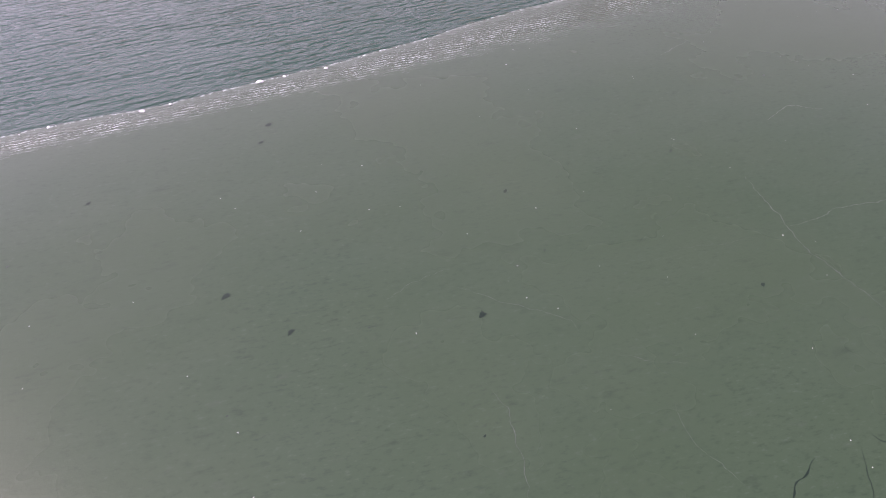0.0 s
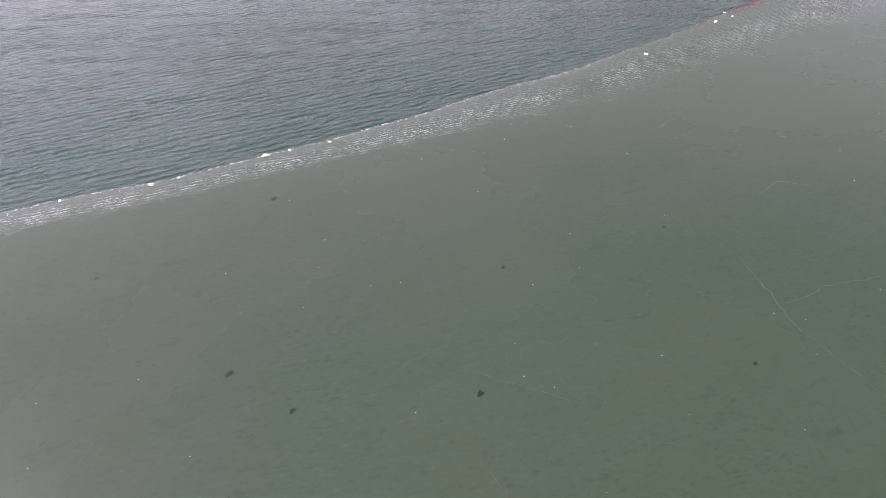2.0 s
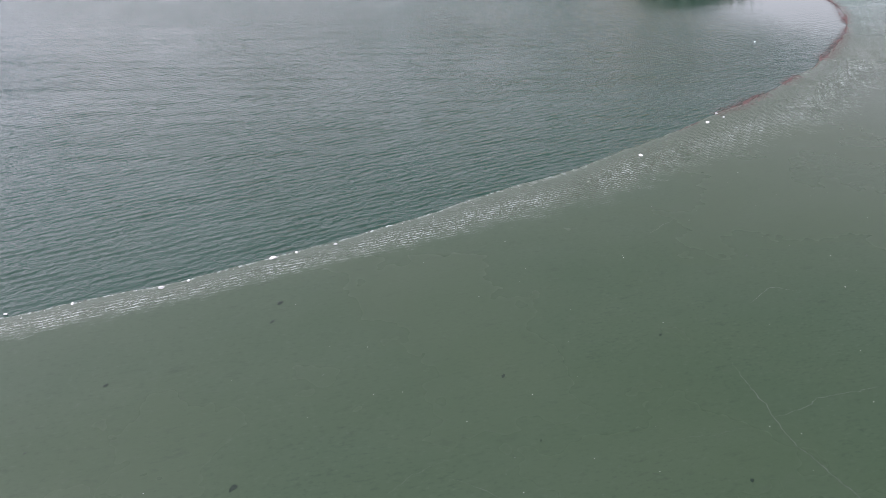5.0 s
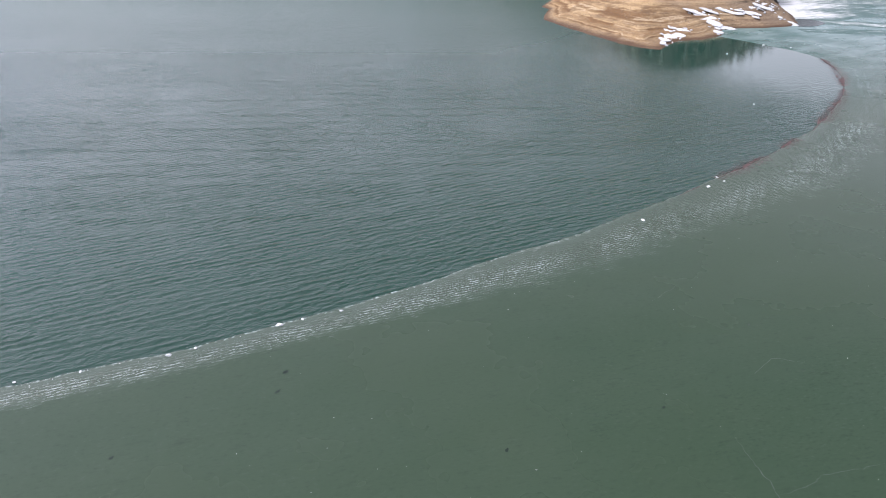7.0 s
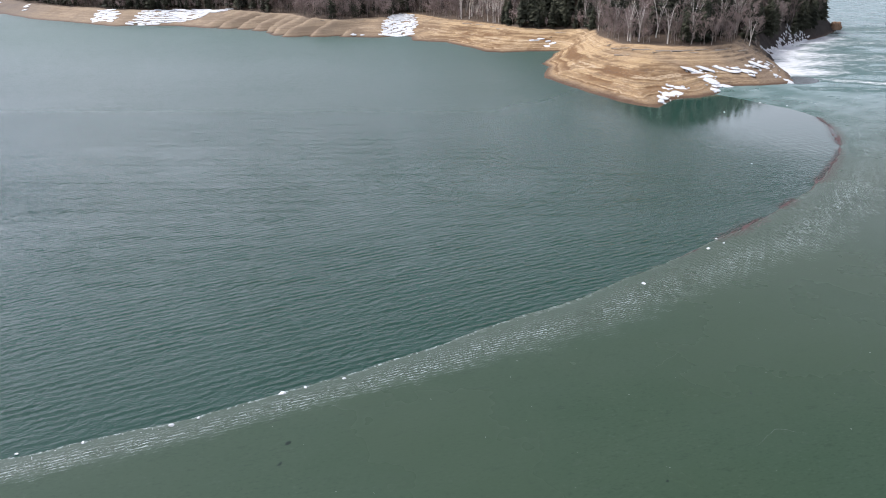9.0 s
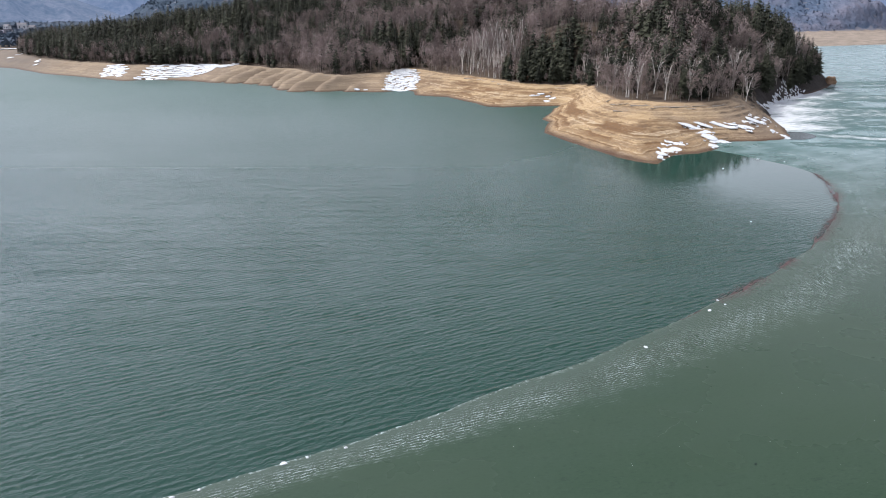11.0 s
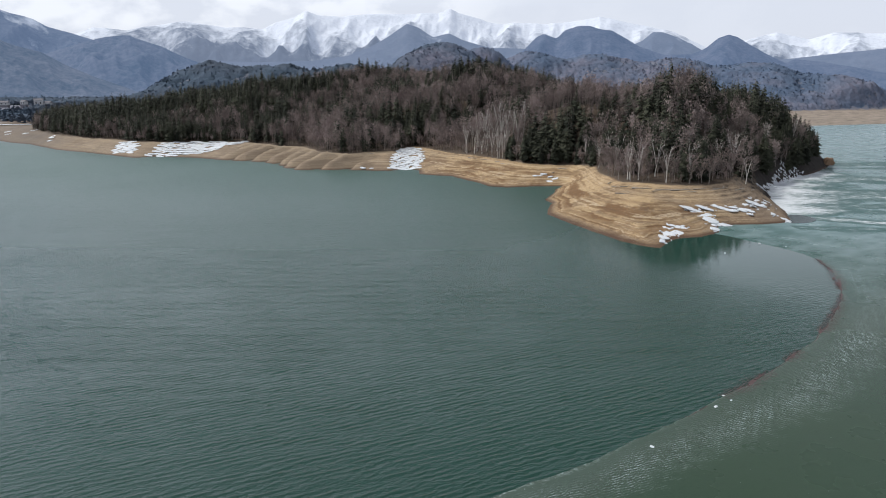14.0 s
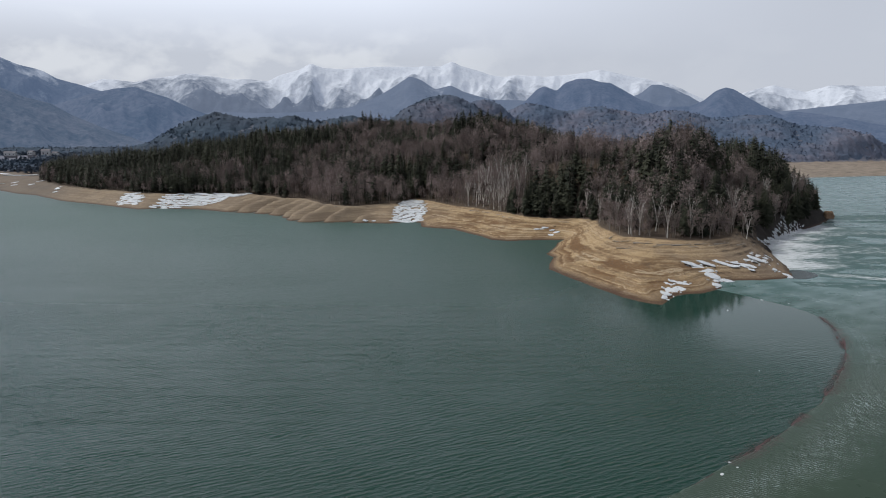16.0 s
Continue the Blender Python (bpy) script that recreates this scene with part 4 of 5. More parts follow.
def far_woods():
    xs, ys = [], []
    for x0, x1, y0, y1, gap in ((-700, 300, 830, 1400, 10.0), (-1300, -430, 760, 1300, 8.0), (0, 1100, 1200, 1800, 11.0), (-1600, -300, 1300, 2200, 16.0)):
        a, b = scatter(x0, x1, y0, y1, gap, int(x1 + y1))
        xs.append(a), ys.append(b)
    x, y = np.concatenate(xs), np.concatenate(ys)
    z, wood, deep = land(x, y)
    ok = (deep > 2) & ~((x > -760) & (x < -590) & (y > 960) & (y < 1165))
    x, y, z = x[ok], y[ok], z[ok]
    r = np.random.default_rng(9)
    cx, cy = np.meshgrid(axis((-1250, -700, 8), (-700, 1100, 4.2)), axis((830, 1420, 4.2), (1420, 1800, 6)))
    cz, _, cd = land(cx, cy)
    bump = np.abs(fbm(cx, cy, 13, 2)) * 2.2 + 0.8 * fbm(cx + 40, cy, 5, 2)
    cz = cz + (5.2 - 3.4 * bump + 2.5 * fbm(cx, cy + 70, 55, 3)) * smooth(2, 16, cd) - 0.4
    clear = (cx > -760) & (cx < -590) & (cy > 950) & (cy < 1170)
    inside = ((cd > 2) & ~clear & (cy > 1190 * smooth(250, 330, cx)))
    inside = inside[:-1, :-1] & inside[1:, 1:] & inside[:-1, 1:] & inside[1:, :-1]
    rr, cc = np.nonzero(inside)
    q = rr * cx.shape[1] + cc
    quads = np.stack([q, q + 1, q + cx.shape[1] + 1, q + cx.shape[1]], 1)
    used, flat = np.unique(quads, return_inverse=True)
    pts = np.stack([cx.ravel(), cy.ravel(), cz.ravel()], 1)[used]
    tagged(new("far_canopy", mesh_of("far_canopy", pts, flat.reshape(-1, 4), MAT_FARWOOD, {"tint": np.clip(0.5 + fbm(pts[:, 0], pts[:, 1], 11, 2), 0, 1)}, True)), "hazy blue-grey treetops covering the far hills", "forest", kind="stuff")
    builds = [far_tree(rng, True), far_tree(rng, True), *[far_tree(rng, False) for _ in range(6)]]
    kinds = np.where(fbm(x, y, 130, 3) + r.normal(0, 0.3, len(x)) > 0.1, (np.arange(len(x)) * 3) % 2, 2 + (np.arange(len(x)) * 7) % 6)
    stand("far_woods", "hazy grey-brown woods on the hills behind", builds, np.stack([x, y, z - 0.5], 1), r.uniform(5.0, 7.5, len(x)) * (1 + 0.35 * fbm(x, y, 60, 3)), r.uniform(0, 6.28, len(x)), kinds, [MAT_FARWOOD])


forest()
far_woods()


# ---- ice along the water ----
def lump_mesh(name, seed, size, flat, material, detail=2, soft=False):
    """A worn irregular chunk."""
    bm = bmesh.new()
    bmesh.ops.create_icosphere(bm, subdivisions=detail, radius=1.0)
    for v in bm.verts:
        k = 1 + 0.45 * noise.noise(v.co * 1.3 + Vector((seed * 3.1, 0, 0))) + 0.2 * noise.noise(v.co * 3.1 + Vector((0, seed, 0)))
        v.co = Vector((v.co.x * size[0], v.co.y * size[1], v.co.z * size[2])) * k
        v.co.z = max(v.co.z, -flat)
    me = bpy.data.meshes.new(name)
    bm.to_mesh(me)
    bm.free()
    me.materials.append(material)
    if soft:
        me.polygons.foreach_set("use_smooth", [True] * len(me.polygons))
    return me


def ice_lumps():
    made = [lump_mesh("ice_lump", k, (0.55, 0.36, 0.26), 0.12, MAT_SLAB) for k in range(4)]
    spots = [(-27.4, 60.1, 0.8), (-25.1, 61.4, 0.6), (-17.5, 65.8, 1.0), (-15.2, 67.0, 0.6), (-11.2, 68.8, 0.6), (28.6, 94.0, 1.0), (42.4, 107.3, 1.0), (45.2, 111.6, 0.7), (45.8, 109.8, 0.7),
             (100.7, 230.9, 1.1), (84.2, 216.5, 0.9), (69.6, 158.6, 0.4), (107.4, 226.5, 0.7), (-40.5, 55.6, 0.5), (-35.0, 57.3, 0.5)]
    for k, (x, y, s) in enumerate(spots):
        ob = new("ice_lump", made[k % 4])
        ob.matrix_basis = Matrix.LocRotScale((x, y, 0.07), Euler((0, 0, k * 1.7)), (s * 0.72, s * 0.72, s * 0.6))
        tagged(ob, "small white ice lump at the edge of the thin ice", "ice lump", "ice lumps along the edge")


def crumbs(name, label, places, sizes, material, tall=0.7):
    """Many small chips joined into one."""
    r = np.random.default_rng(len(sizes))
    base = np.array([(1, 0, 0), (-0.6, 0.8, 0), (-0.5, -0.9, 0), (0.1, 0.05, tall)])
    tri = np.array([(0, 1, 3), (1, 2, 3), (2, 0, 3)])
    a = r.uniform(0, 6.28, len(sizes))
    c, s = np.cos(a)[:, None], np.sin(a)[:, None]
    v = np.stack([base[:, 0] * c - base[:, 1] * s, base[:, 0] * s + base[:, 1] * c, np.broadcast_to(base[:, 2], (len(a), 4))], -1) * sizes[:, None, None] + places[:, None, :]
    f = (np.arange(len(a))[:, None, None] * 4 + tri).reshape(-1, 3)
    tagged(new(name, mesh_of(name, v.reshape(-1, 3), f, material)), label, "ice", kind="stuff")


def rim():
    """Slush crumbs along the lip of the ice, and specks strewn over it."""
    p, out = edge_frame()
    r = np.random.default_rng(21)
    pick = np.nonzero((p[:, 0] > -75) & (p[:, 0] < 95))[0]
    k = r.choice(pick, 360)
    keep = (fbm(k * 0.6, k * 0.0, 9, 3) + r.normal(0, 0.25, len(k)) > 0.0 + 0.9 * smooth(-8, 30, p[k, 0]))
    k = k[keep]
    off = np.abs(r.normal(0, 0.45, len(k))) + 0.1
    xy = p[k] + out[k] * (off + 0.5 * fbm(k * 0.6, k * 0.0, 7, 4))[:, None]
    crumbs("ice_crumbs", "white slush crumbs along the ice edge", np.column_stack([xy, np.full(len(k), 0.055)]), r.uniform(0.025, 0.07, len(k)), MAT_SLAB)
    x, y = r.uniform(-50, 75, 260), r.uniform(12, 105, 260)
    ok = y < np.interp(x, p[:, 0][p[:, 1] < 195], p[:, 1][p[:, 1] < 195]) - 6
    crumbs("ice_specks", "tiny white frost specks on the ice", np.column_stack([x[ok], y[ok], np.full(ok.sum(), 0.055)]), r.uniform(0.02, 0.055, ok.sum()), MAT_SLAB)


def flotsam():
    """Reddish floating needles and bark pressed against the ice edge."""
    p, out = edge_frame()
    pick = np.nonzero((p[:, 0] > 36) & (p[:, 1] < 214))[0]
    s = pick * 0.6
    wide = 0.30 + 1.5 * np.clip(fbm(s, s * 0, 16, 3) + 0.35, 0, 1) * smooth(38, 50, p[pick, 0]) * smooth(216, 190, p[pick, 1])
    rows = 7
    verts, faces = [], []
    for j in range(rows):
        f = j / (rows - 1)
        xy = p[pick] + out[pick] * (0.25 - wide * (1.25 * f - 0.2) + 0.5 * fbm(s, s * 0, 7, 4))[:, None]
        verts.append(np.column_stack([xy, 0.062 + 0.02 * fbm(s * 3, s * 0 + j * 5, 2, 2)]))
    n = len(pick)
    for j in range(rows - 1):
        worn = fbm(s * 1.0, s * 0 + j * 1.7, 2.2, 3) + 0.5 * fbm(s, s * 0 + 70, 12, 2)
        for i in np.nonzero(worn[:-1] > 0.18 - 0.2 * (j in (1, 2, 3)))[0]:
            a = j * n + i
            faces.append((a, a + 1, a + n + 1, a + n))
    r = np.random.default_rng(8)
    k = r.integers(0, n, 11000)
    off = r.normal(0.1, 0.55, len(k)) * (0.35 + wide[k])
    keep = wide[k] > 0.45
    xy = p[pick][k] + out[pick][k] * (off + 0.5 * fbm(s[k], s[k] * 0, 7, 4))[:, None]
    crumbs("flotsam_chips", "dark reddish bark chips floating at the ice edge", np.column_stack([xy, np.full(len(k), 0.058)])[keep], r.uniform(0.05, 0.19, keep.sum()), MAT_DEBRIS, 0.12)
    bpy.data.objects["flotsam_chips"]["category"] = "flotsam"
    tagged(new("flotsam", mesh_of("flotsam", np.concatenate(verts), faces, MAT_DEBRIS)), "reddish-brown floating debris pressed against the ice", "flotsam", kind="stuff")


def ribbon(name, line, width, material, parent, z, jitter, seed):
    """A crack: a thin wandering strip."""
    pts = spline([(x, y, z) for x, y in line], 0.25)
    r = random.Random(seed)
    verts, faces = [], []
    for k, q in enumerate(pts):
        t = (pts[min(k + 1, len(pts) - 1)] - pts[max(k - 1, 0)]).normalized()
        side = Vector((-t.y, t.x, 0))
        w = 0.75 * width * r.uniform(0.3, 1.25) * min(1, 0.15 + 4 * min(k, len(pts) - 1 - k) / len(pts))
        q = q + side * jitter * (noise.noise(q * 0.9) + 0.5 * noise.noise(q * 2.7))
        verts += [tuple(q - side * w / 2), tuple(q + side * w / 2)]
        if k:
            faces.append((2 * k - 2, 2 * k, 2 * k + 1, 2 * k - 1))
    part(name, mesh_of(name, verts, faces, material), None, parent)


def ice_marks():
    sheet = bpy.data.objects["ice_sheet"]
    frost = plain("crack_frost", (0.032, 0.050, 0.040), (0.062, 0.082, 0.070), 1.2, 0.5)
    lead = plain("dark_water", (0.008, 0.017, 0.013), (0.013, 0.025, 0.019), 0.5, 0.35, spec=0.14)
    white = [([(25.0, 48.0), (25.9, 41.4), (26.5, 38.2), (27.7, 35.5), (30, 30)], 0.09), ([(25.9, 41.4), (28.2, 42.1), (30.5, 43.5), (36, 44.8)], 0.07), ([(2.8, 27), (3.8, 24.7), (4.2, 22.3), (4.6, 18)], 0.05),
             ([(0.9, 35.3), (5.6, 33.2), (8.1, 32.1), (8.9, 30.9)], 0.035), ([(10.4, 29.2), (12.6, 28.5), (15, 28.2)], 0.035), ([(17, 39), (20, 39.4), (24, 40.3)], 0.03), ([(24, 71), (26, 73), (28.5, 75.5)], 0.06),
             ([(30, 57), (33, 59.5), (36, 59)], 0.07), ([(-3.5, 34), (-1.5, 36), (0.5, 37)], 0.03), ([(13, 26), (13.6, 23), (15.5, 20)], 0.03), ([(44, 70), (49, 74), (52, 80)], 0.08), ([(40, 84), (48, 83), (58, 86)], 0.07)]
    for k, (line, w) in enumerate(white):
        ribbon("crack", line, w, frost, sheet, 0.060, 0.25, k)
    for k, (line, w) in enumerate([([(17.2, 18.4), (17.7, 19.4), (18.1, 20.2), (18.8, 20.6), (19.6, 21.6)], 0.13), ([(22.4, 22.3), (22.2, 21.2), (21.7, 19.3), (21.6, 17)], 0.06), ([(23.2, 23.2), (24, 22.4), (25.5, 22.6)], 0.08)]):
        ribbon("open_crack", line, w, lead, sheet, 0.061, 0.14, 50 + k)
    for k, (x, y, s) in enumerate([(-14.1, 34.7, 0.36), (-9.3, 31.3, 0.30), (2.8, 32.6, 0.34), (5.4, 46.4, 0.26), (-15.1, 57.3, 0.42), (-15.3, 54.2, 0.28), (21.8, 35.1, 0.22), (-27.1, 45.4, 0.3), (2.4, 23.3, 0.12), (-11.9, 24.9, 0.1),
                                   (7.6, 39.0, 0.12), (-4.4, 31.6, 0.09), (20, 52, 0.2), (33, 66, 0.24), (-30, 38, 0.15)]):
        r = random.Random(k)
        ring = []
        for j in range(14):
            a = 6.283 * j / 14
            q = 0.95 * s * (0.55 + 0.55 * r.random())
            ring.append((x + q * 0.75 * math.cos(a) + 0.35 * q * math.sin(a), y + 1.15 * q * math.sin(a), 0.0605))
        part("thaw_hole", mesh_of("thaw_hole", ring, [tuple(range(14))], lead), None, sheet)


def frosted_ice():
    """White frosted ice under the cliff and a pale streak off the point."""
    n = Nodes("snowy_ice")
    thick = n.calc("ADD", n.attr("thick"), n.ramp(n.noise(n.pos((0.4, 1, 1), -8), 0.45, 7, 0.75), 0.25, 0.75, -0.85, 0.75))
    n.put(n.mix(n.ramp(thick, 0.15, 0.85), (0.030, 0.085, 0.078), (0.60, 0.63, 0.65)), n.p.inputs["Base Color"])
    n.put(0.5, n.p.inputs["Roughness"])
    xs, ys = np.arange(125, 420, 1.1), np.arange(236, 500, 1.1)
    gx, gy = np.meshgrid(xs, ys)
    z, _, _ = land(gx, gy)
    d = away(gx, gy, [(138, 296), (150, 343), (166, 374), (190, 402), (217, 432)])
    reach = 30 - 12 * smooth(390, 430, gy) - 10 * smooth(315, 285, gy)
    field = 1.05 - d / reach + 0.75 * fbm(gx * 0.45, gy, 14, 4)
    streak = 0.66 - away(gx, gy, [(139, 281), (165, 268), (230, 262), (420, 268)]) / (9.0 - 4.0 * smooth(150, 300, gx)) + 0.45 * fbm(gx * 0.3, gy, 7, 4)
    far = 0.55 * fbm(gx * 0.12, gy, 16, 4) - 0.12 + 0.25 * smooth(280, 330, gy) - 0.3 * smooth(260, 245, gy)
    thick = np.maximum(np.maximum(field, streak), np.minimum(far, 0.35))
    edge = np.maximum.reduce([thick[:-1, :-1], thick[1:, 1:], thick[:-1, 1:], thick[1:, :-1]])
    r, c = np.nonzero((edge > 0.02) & (z[:-1, :-1] < 0.4))
    a = r * len(xs) + c
    quads = np.stack([a, a + 1, a + len(xs) + 1, a + len(xs)], 1)
    used, flat = np.unique(quads, return_inverse=True)
    verts = np.stack([gx.ravel(), gy.ravel(), 0.062 + 0.03 * np.clip(thick.ravel(), 0, 1)], 1)[used]
    ob = new("frosted_ice", mesh_of("frosted_ice", verts, flat.reshape(-1, 4), n.mat, {"thick": np.clip(thick, 0, 1).ravel()[used]}, True))
    tagged(ob, "white snow-frosted ice along the foot of the cliff", "ice", kind="structure")
    calm = plain("calm_water", (0.010, 0.020, 0.018), (0.014, 0.028, 0.024), 0.2, 0.25, spec=0.12)
    ring = spline([(128, 267, 0.12), (134, 268, 0.12), (141, 275, 0.12), (140.5, 283, 0.12), (135.5, 285, 0.12), (130, 277, 0.12), (127, 270, 0.12)], 1.0)
    tagged(new("pool", mesh_of("pool", [tuple(v) for v in ring], [tuple(range(len(ring)))], calm)), "small pool of calm open water in the ice", "water", kind="structure")


# ---- stranded ice on the banks ----
def slab_mesh(seed):
    """A broken ice plate, about one metre across before scaling."""
    r = random.Random(seed)
    m = r.randint(7, 10)
    ring = []
    for j in range(m):
        a = 6.283 * (j + r.uniform(-0.3, 0.3)) / m
        q = 0.56 * r.uniform(0.78, 1.12)
        ring.append((q * math.cos(a), q * math.sin(a)))
    verts = [(x, y, -0.35) for x, y in ring] + [(x, y, 0.35) for x, y in ring] + [(x * 0.86, y * 0.86, 0.5) for x, y in ring]
    faces = [tuple(range(2 * m, 3 * m))]
    for k in (0, m):
        faces += [(k + j, k + (j + 1) % m, k + m + (j + 1) % m, k + m + j) for j in range(m)]
    return mesh_of("ice_floe", verts, faces, MAT_SLAB)


SLABS = [slab_mesh(k) for k in range(8)]


def slab_pose(k, x, y, long, wide, turn, thick):
    h, hx, hy = (float(v) for v in land(np.array([x, x + 5, x]), np.array([y, y, y + 5]))[0])
    up = Vector((h - hx, h - hy, 5)).normalized()
    r = random.Random(k)
    q = Vector((0, 0, 1)).rotation_difference(up) @ Euler((r.uniform(-0.05, 0.05), r.uniform(-0.05, 0.05), turn)).to_quaternion()
    return Matrix.LocRotScale((x, y, max(h, 0.0) + thick * 0.25), q, (long, wide, thick))


def lay_slab(k, x, y, long, wide, turn, thick, label, group):
    ob = new("ice_floe", SLABS[k % 8])
    ob.matrix_basis = slab_pose(k, x, y, long, wide, turn, thick)
    tagged(ob, label, "ice floe", group)


def lay_scraps(name, label, scraps):
    """Many small slabs joined into one."""
    verts, faces = [], []
    for k, row in enumerate(scraps):
        m, me, n = slab_pose(k, *row), SLABS[k % 8], len(verts)
        verts += [tuple(m @ v.co) for v in me.vertices]
        faces += [tuple(n + i for i in p.vertices) for p in me.polygons]
    tagged(new(name, mesh_of(name, verts, faces, MAT_SLAB)), label, "ice", kind="stuff")


def stranded_ice():
    r = random.Random(4)
    k = 0
    scraps, patches = [], []
    on_point = "white broken ice slab stranded on the silt point"
    low = [(124.3, 275.2, 2.0, 4.2), (127.6, 271.8, 3.2, 3.7), (127.5, 269.2, 2.0, 2.0), (77.7, 250.7, 2.9, 2.7), (80.6, 248.9, 4.5, 3.6), (74.3, 241.2, 3.8, 6.4), (77.8, 243.6, 4.1, 5.2), (71.1, 237.3, 2.2, 5.0), (69.4, 232.0, 1.9, 6.0),
           (71.8, 236.5, 2.2, 4.4), (101.8, 277.8, 2.0, 1.1), (75.0, 249.1, 1.0, 2.0), (72.0, 243.5, 1.0, 1.3), (130.3, 295.7, 2.7, 5.0), (112.0, 273.8, 3.1, 1.3), (76.0, 246.6, 1.2, 1.4), (96.2, 259.4, 1.6, 2.4)]
    top = [(91.4, 271.7, 7.6, 3.7), (97.1, 273.4, 6.9, 4.3), (104.4, 275.8, 8.6, 2.9), (107.6, 274.0, 4.7, 2.5), (94.5, 267.8, 7.2, 6.6), (96.3, 263.5, 5.6, 5.8), (97.7, 261.4, 3.7, 4.2), (94.0, 252.7, 3.2, 6.5), (101.8, 261.1, 6.3, 3.0),
           (109.3, 276.9, 3.5, 1.7), (113.9, 275.1, 7.1, 3.4), (121.0, 284.5, 7.8, 6.4), (127.6, 292.0, 5.4, 6.0), (124.0, 292.1, 5.9, 3.9), (115.7, 280.8, 2.8, 3.2), (113.7, 271.3, 2.7, 2.1), (124.6, 284.9, 2.3, 5.0), (118.0, 279.5, 3.0, 2.2)]
    for x, y, long, wide in low + top:
        lay_slab(k, x, y, long * r.uniform(0.92, 1.10), wide * r.uniform(0.75, 0.92), r.uniform(-0.45, -0.22), 0.3, on_point, "ice slabs on the point")
        k += 1
        for _ in range(3):
            scraps.append((x + r.uniform(-0.75, 0.75) * long, y + r.uniform(-0.7, 0.7) * wide, r.uniform(0.3, 1.3), r.uniform(0.4, 1.1), r.uniform(0, 3), 0.3))
    lay_scraps("ice_fragments", "small broken ice fragments between stranded slabs", scraps)
    for name, ring, sx, sy in (("cove", [(-213, 503), (-181, 508), (-150, 551), (-172, 551), (-214, 541), (-216, 524)], 4.9, 3.2), ("gully", [(-246, 521), (-227, 512), (-234, 544), (-251, 550)], 4.6, 3.8),
                               ("inlet", [(-38, 432), (-19, 436), (-17, 470), (-22, 503), (-30, 505), (-37, 461)], 3.0, 2.9)):
        ring_x, ring_y = [q[0] for q in ring], [q[1] for q in ring]
        row = 0
        y = min(ring_y)
        while y < max(ring_y):
            x = min(ring_x) + (row % 2) * sx / 2
            while x < max(ring_x):
                px, py = x + r.uniform(-0.8, 0.8), y + r.uniform(-0.6, 0.6)
                if within(np.array([px]), np.array([py]), ring)[0] and r.random() < 0.93:
                    lay_slab(k, px, py, sx * r.uniform(0.95, 1.35), sy * r.uniform(0.8, 1.15), r.uniform(-0.25, 0.25), 0.4, "white ice plate in a field of stranded slabs", "ice slabs in the " + name)
                    k += 1
                x += sx
            y += sy
            row += 1
    for _ in range(260):
        f = r.random()
        a, b = Vector((148, 335)).lerp(Vector((205, 420)), f), Vector((142, 336)).lerp(Vector((188, 412)), f)
        q = a.lerp(b, r.random() ** 1.4)
        patches.append((q.x, q.y, r.uniform(0.9, 4.2), r.uniform(0.5, 1.5), r.uniform(0.2, 2.6), 0.3))
    lay_scraps("snow_patches", "thin snow patches lying on the dark cliff", patches)
    for x, y, s in [(-434, 687, 6), (-421, 686, 7), (-470, 775, 26), (-446, 768, 22), (-500, 790, 26), (-384, 652, 5), (-390, 676, 5), (-336, 607, 4), (-333, 598, 4), (-338, 613, 4), (-410, 668, 4), (-455, 700, 8),
                    (44.3, 378.2, 2.6), (47, 379, 2.2), (49, 380.2, 2.6), (54.1, 373.8, 2.8), (52, 376, 2.4), (50.8, 371, 2.6), (-53, 432, 2.4), (-48, 433, 2)]:
        lay_slab(k, x, y, s * 1.3, s * 0.7, r.uniform(-0.3, 0.3), 0.5, "white snow and ice lying on the bare shore", "ice along the far shore")
        k += 1


# ---- wood and stone on the banks ----
def log_mesh(seed, length):
    r = random.Random(seed)
    bend = r.uniform(-0.4, 0.4)
    path = [(length * (f - 0.5), bend * math.sin(3.1 * f), 0.04 * length * f * r.random()) for f in (0, 0.25, 0.5, 0.75, 1.0)]
    verts, faces = [], []
    sides = 7
    for q, rad in zip(path, (0.26, 0.23, 0.20, 0.15, 0.07)):
        verts += [(q[0], q[1] + rad * math.cos(6.283 * j / sides), q[2] + rad * math.sin(6.283 * j / sides)) for j in range(sides)]
    for k in range(4):
        faces += [(k * sides + j, k * sides + (j + 1) % sides, (k + 1) * sides + (j + 1) % sides, (k + 1) * sides + j) for j in range(sides)]
    faces += [tuple(range(sides))[::-1], tuple(range(4 * sides, 5 * sides))]
    stubs = []
    for _ in range(3):
        f = r.uniform(0.35, 0.9)
        base = Vector((length * (f - 0.5), bend * math.sin(3.1 * f), 0.1))
        tip = base + Vector((r.uniform(0.2, 0.9), r.uniform(-1, 1), r.uniform(0.4, 1.2)))
        stubs.append(prism([base, base.lerp(tip, 0.5), tip], [0.07, 0.05, 0.015], 4))
    return (verts, faces), joined(stubs)


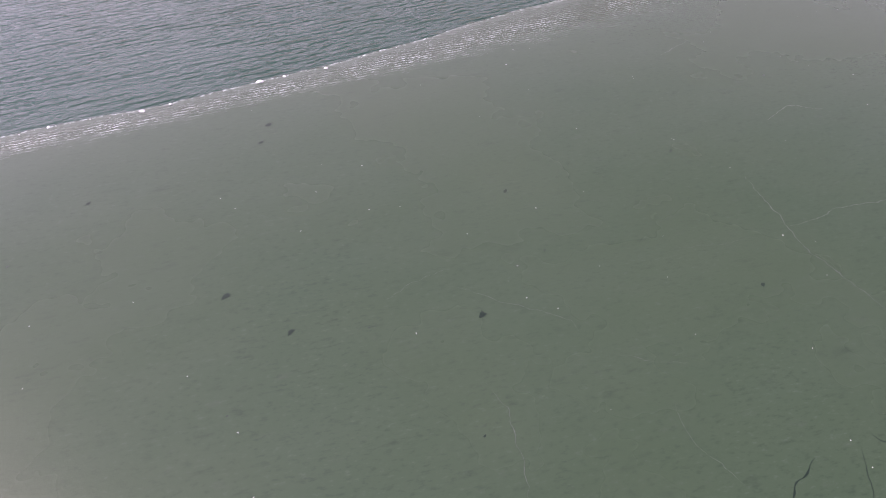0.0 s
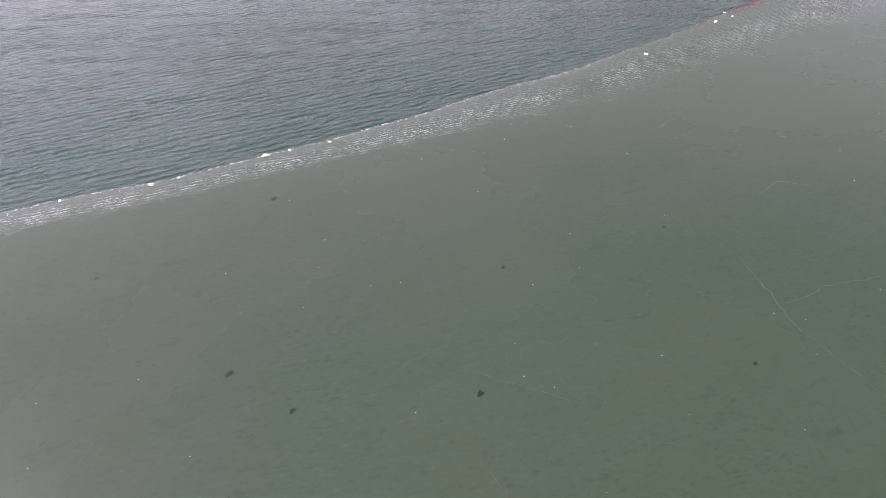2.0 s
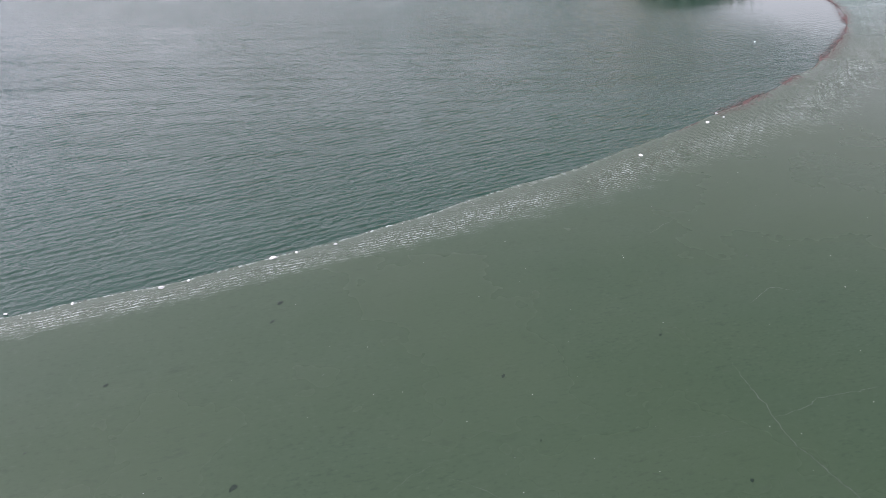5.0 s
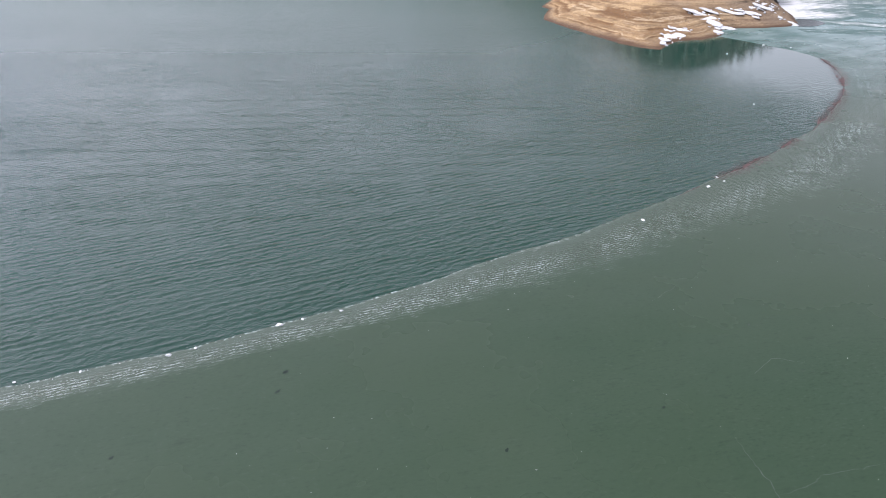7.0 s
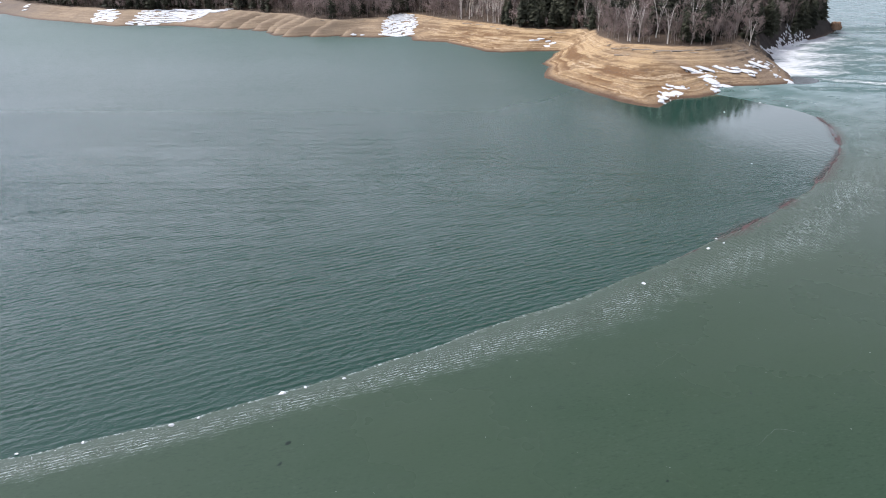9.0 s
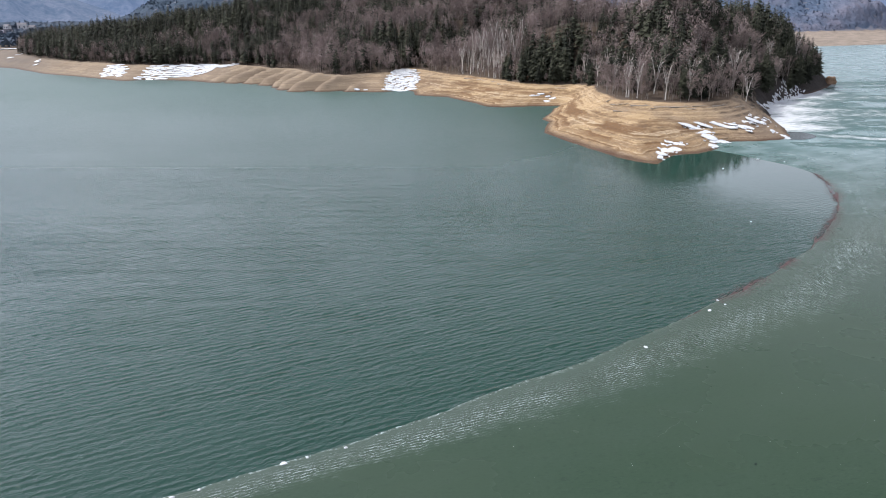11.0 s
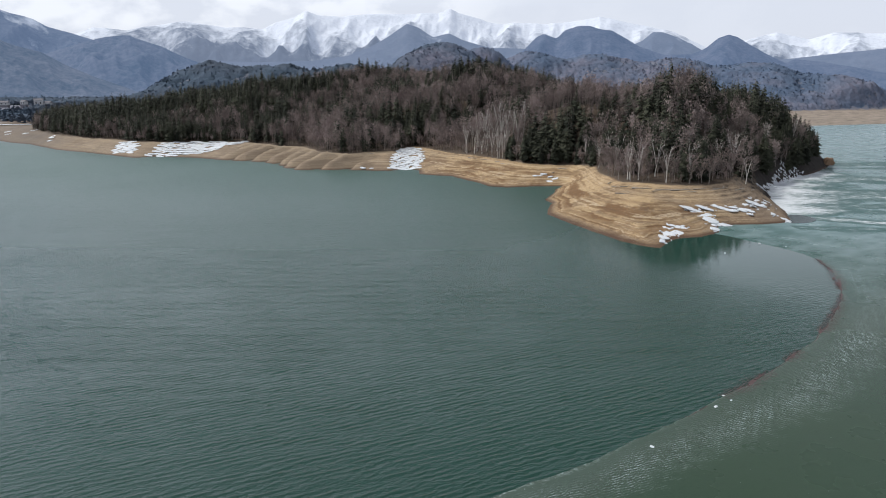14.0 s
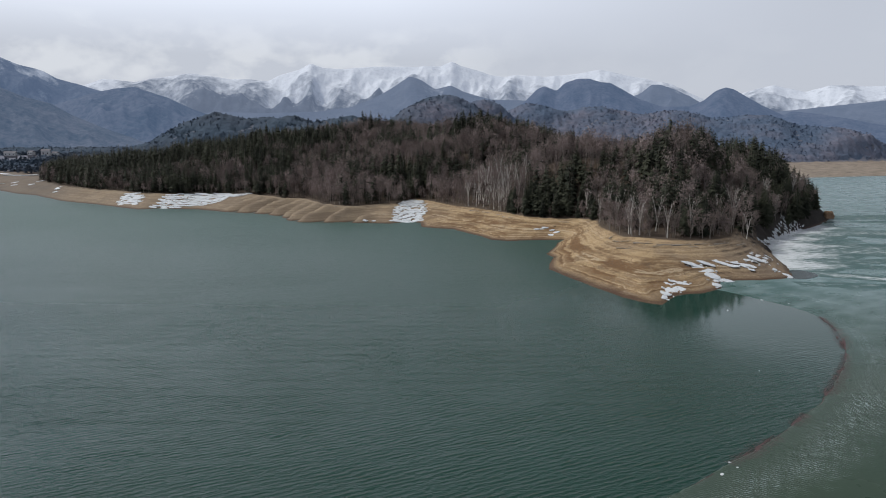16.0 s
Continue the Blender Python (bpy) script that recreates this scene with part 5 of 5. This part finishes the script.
def driftwood():
    grey = plain("driftwood", (0.19, 0.165, 0.135), (0.40, 0.36, 0.31), 1.6, 0.85, 0.02)
    protos = []
    spots = [(69.5, 313, 7, 60), (73.8, 302, 6, 20), (78.5, 295.5, 8, -20), (86.5, 292, 7, -8), (93, 290.4, 9, 5), (101, 292, 6, 12), (111, 296.5, 8, 22), (121, 301, 7, 35), (130, 311, 6, 48), (69.7, 304, 5, -60), (70.5, 293, 7, -25),
             (60, 388, 6, -30), (55, 383, 5, 50), (13, 440, 7, -40), (31, 411, 8, -50), (-52, 462, 6, 10), (97, 288.5, 4, -10), (107, 293.5, 5, 28), (83, 290, 4, 15), (20, 432, 6, -45), (27, 420, 5, -52), (-75, 455, 6, -30)]
    for k, (x, y, length, turn) in enumerate(spots):
        z = float(land(np.array([x]), np.array([y]))[0][0])
        m = pose(x, y, z + 0.16, 0, 0, turn)
        if k < 4:
            base = new("driftwood_log")
            (v, f), (sv, sf) = log_mesh(k, 7)
            part("stem", mesh_of("stem", v, f, grey), None, base)
            part("branch_stub", mesh_of("branch_stub", sv, sf, grey), None, base)
            tagged(base, "bleached grey driftwood log lying below the trees", "log", "driftwood along the treeline")
            base.matrix_basis = m
            protos.append(base)
        else:
            base = copy_thing(protos[k % 4], m)
        s = length / 7
        base.scale = (s, max(0.7, s), max(0.7, s))


def stones():
    rock = plain("brown_rock", (0.16, 0.095, 0.055), (0.30, 0.20, 0.13), 0.35, 0.9, 0.15)
    ob = new("boulder", lump_mesh("boulder", 3, (3.4, 2.8, 3.6), 1.5, rock, 3))
    ob.location = (243.5, 468, 2.4)
    tagged(ob, "rust-brown boulder standing at the end of the cliff", "rock")
    r = np.random.default_rng(31)
    x, y = r.uniform(36, 135, 5200), r.uniform(220, 330, 5200)
    x2, y2 = r.uniform(-260, 60, 4200), r.uniform(355, 560, 4200)
    x, y = np.concatenate([x, x2]), np.concatenate([y, y2])
    z, _, deep = land(x, y)
    ok = (z > 0.05) & (deep < -0.5) & (fbm(x, y, 12, 3) + 0.5 * smooth(1.2, 0.1, z) + r.normal(0, 0.15, len(x)) > 0.08)
    crumbs("bank_stones", "small dark stones strewn over the silt bank", np.column_stack([x, y, z])[ok], r.uniform(0.1, 0.42, ok.sum()) ** 1.3, plain("shore_stone", (0.09, 0.065, 0.045), (0.26, 0.20, 0.15), 0.7))
    bpy.data.objects["bank_stones"]["category"] = "stones"


# ---- the village at the head of the lake ----
def house(w, d, h, wall, roof):
    base = new("house")
    bm = bmesh.new()
    bmesh.ops.create_cube(bm, size=1)
    for v in bm.verts:
        v.co = Vector((v.co.x * w, v.co.y * d, (v.co.z + 0.5) * h - 0.5 + 0.5))
    part("wall", bm, wall, base)
    rise = d * 0.28
    v = [(-w * 0.54, -d * 0.56, h - 0.1), (w * 0.54, -d * 0.56, h - 0.1), (w * 0.54, d * 0.56, h - 0.1), (-w * 0.54, d * 0.56, h - 0.1), (-w * 0.54, 0, h + rise), (w * 0.54, 0, h + rise)]
    part("roof", mesh_of("roof", v, [(0, 1, 5, 4), (2, 3, 4, 5), (0, 4, 3), (1, 2, 5), (3, 2, 1, 0)], roof), None, base)
    glass = plain("window_glass", (0.02, 0.024, 0.03), (0.04, 0.045, 0.05), 1.0, 0.1)
    count = max(2, int(w // 5))
    for k in range(count):
        x = w * ((k + 0.5) / count - 0.5)
        q = [(x - 0.8, -d / 2 - 0.04, h * 0.35), (x + 0.8, -d / 2 - 0.04, h * 0.35), (x + 0.8, -d / 2 - 0.04, h * 0.7), (x - 0.8, -d / 2 - 0.04, h * 0.7)]
        q += [(a, b + 0.1, c) for a, b, c in q]
        part("window", mesh_of("window", q, [(0, 1, 2, 3), (0, 4, 5, 1), (1, 5, 6, 2), (2, 6, 7, 3), (3, 7, 4, 0)], glass), None, base)
    return base


def village():
    pale = plain("pale_plaster", (0.42, 0.42, 0.43), (0.54, 0.54, 0.54), 0.3)
    dark = plain("dark_roof", (0.13, 0.13, 0.15), (0.22, 0.21, 0.22), 0.4)
    for x, y, w, d, h, turn in [(-672, 1092, 16, 8, 4.5, 12), (-648, 1106, 8, 7, 5, -8), (-630, 1114, 12, 9, 8.5, 20), (-619, 1120, 9, 8, 6, 5), (-700, 1085, 9, 7, 4.5, 30)]:
        z = float(land(np.array([x]), np.array([y]))[0][0])
        ob = house(w, d, h, pale, dark)
        ob.matrix_basis = pose(x, y, z + 4, 0, 0, turn)
        tagged(ob, "pale house with a dark roof among far woods", "house", "houses at the head of the lake")
        bm = bmesh.new()
        bmesh.ops.create_cube(bm, size=1)
        for v in bm.verts:
            v.co = Vector((v.co.x * w * 1.02, v.co.y * d * 1.02, v.co.z * 8 - 3.6))
        part("plinth", bm, dark, ob)


ice_lumps()
rim()
flotsam()
ice_marks()
frosted_ice()
stranded_ice()
driftwood()
stones()
village()
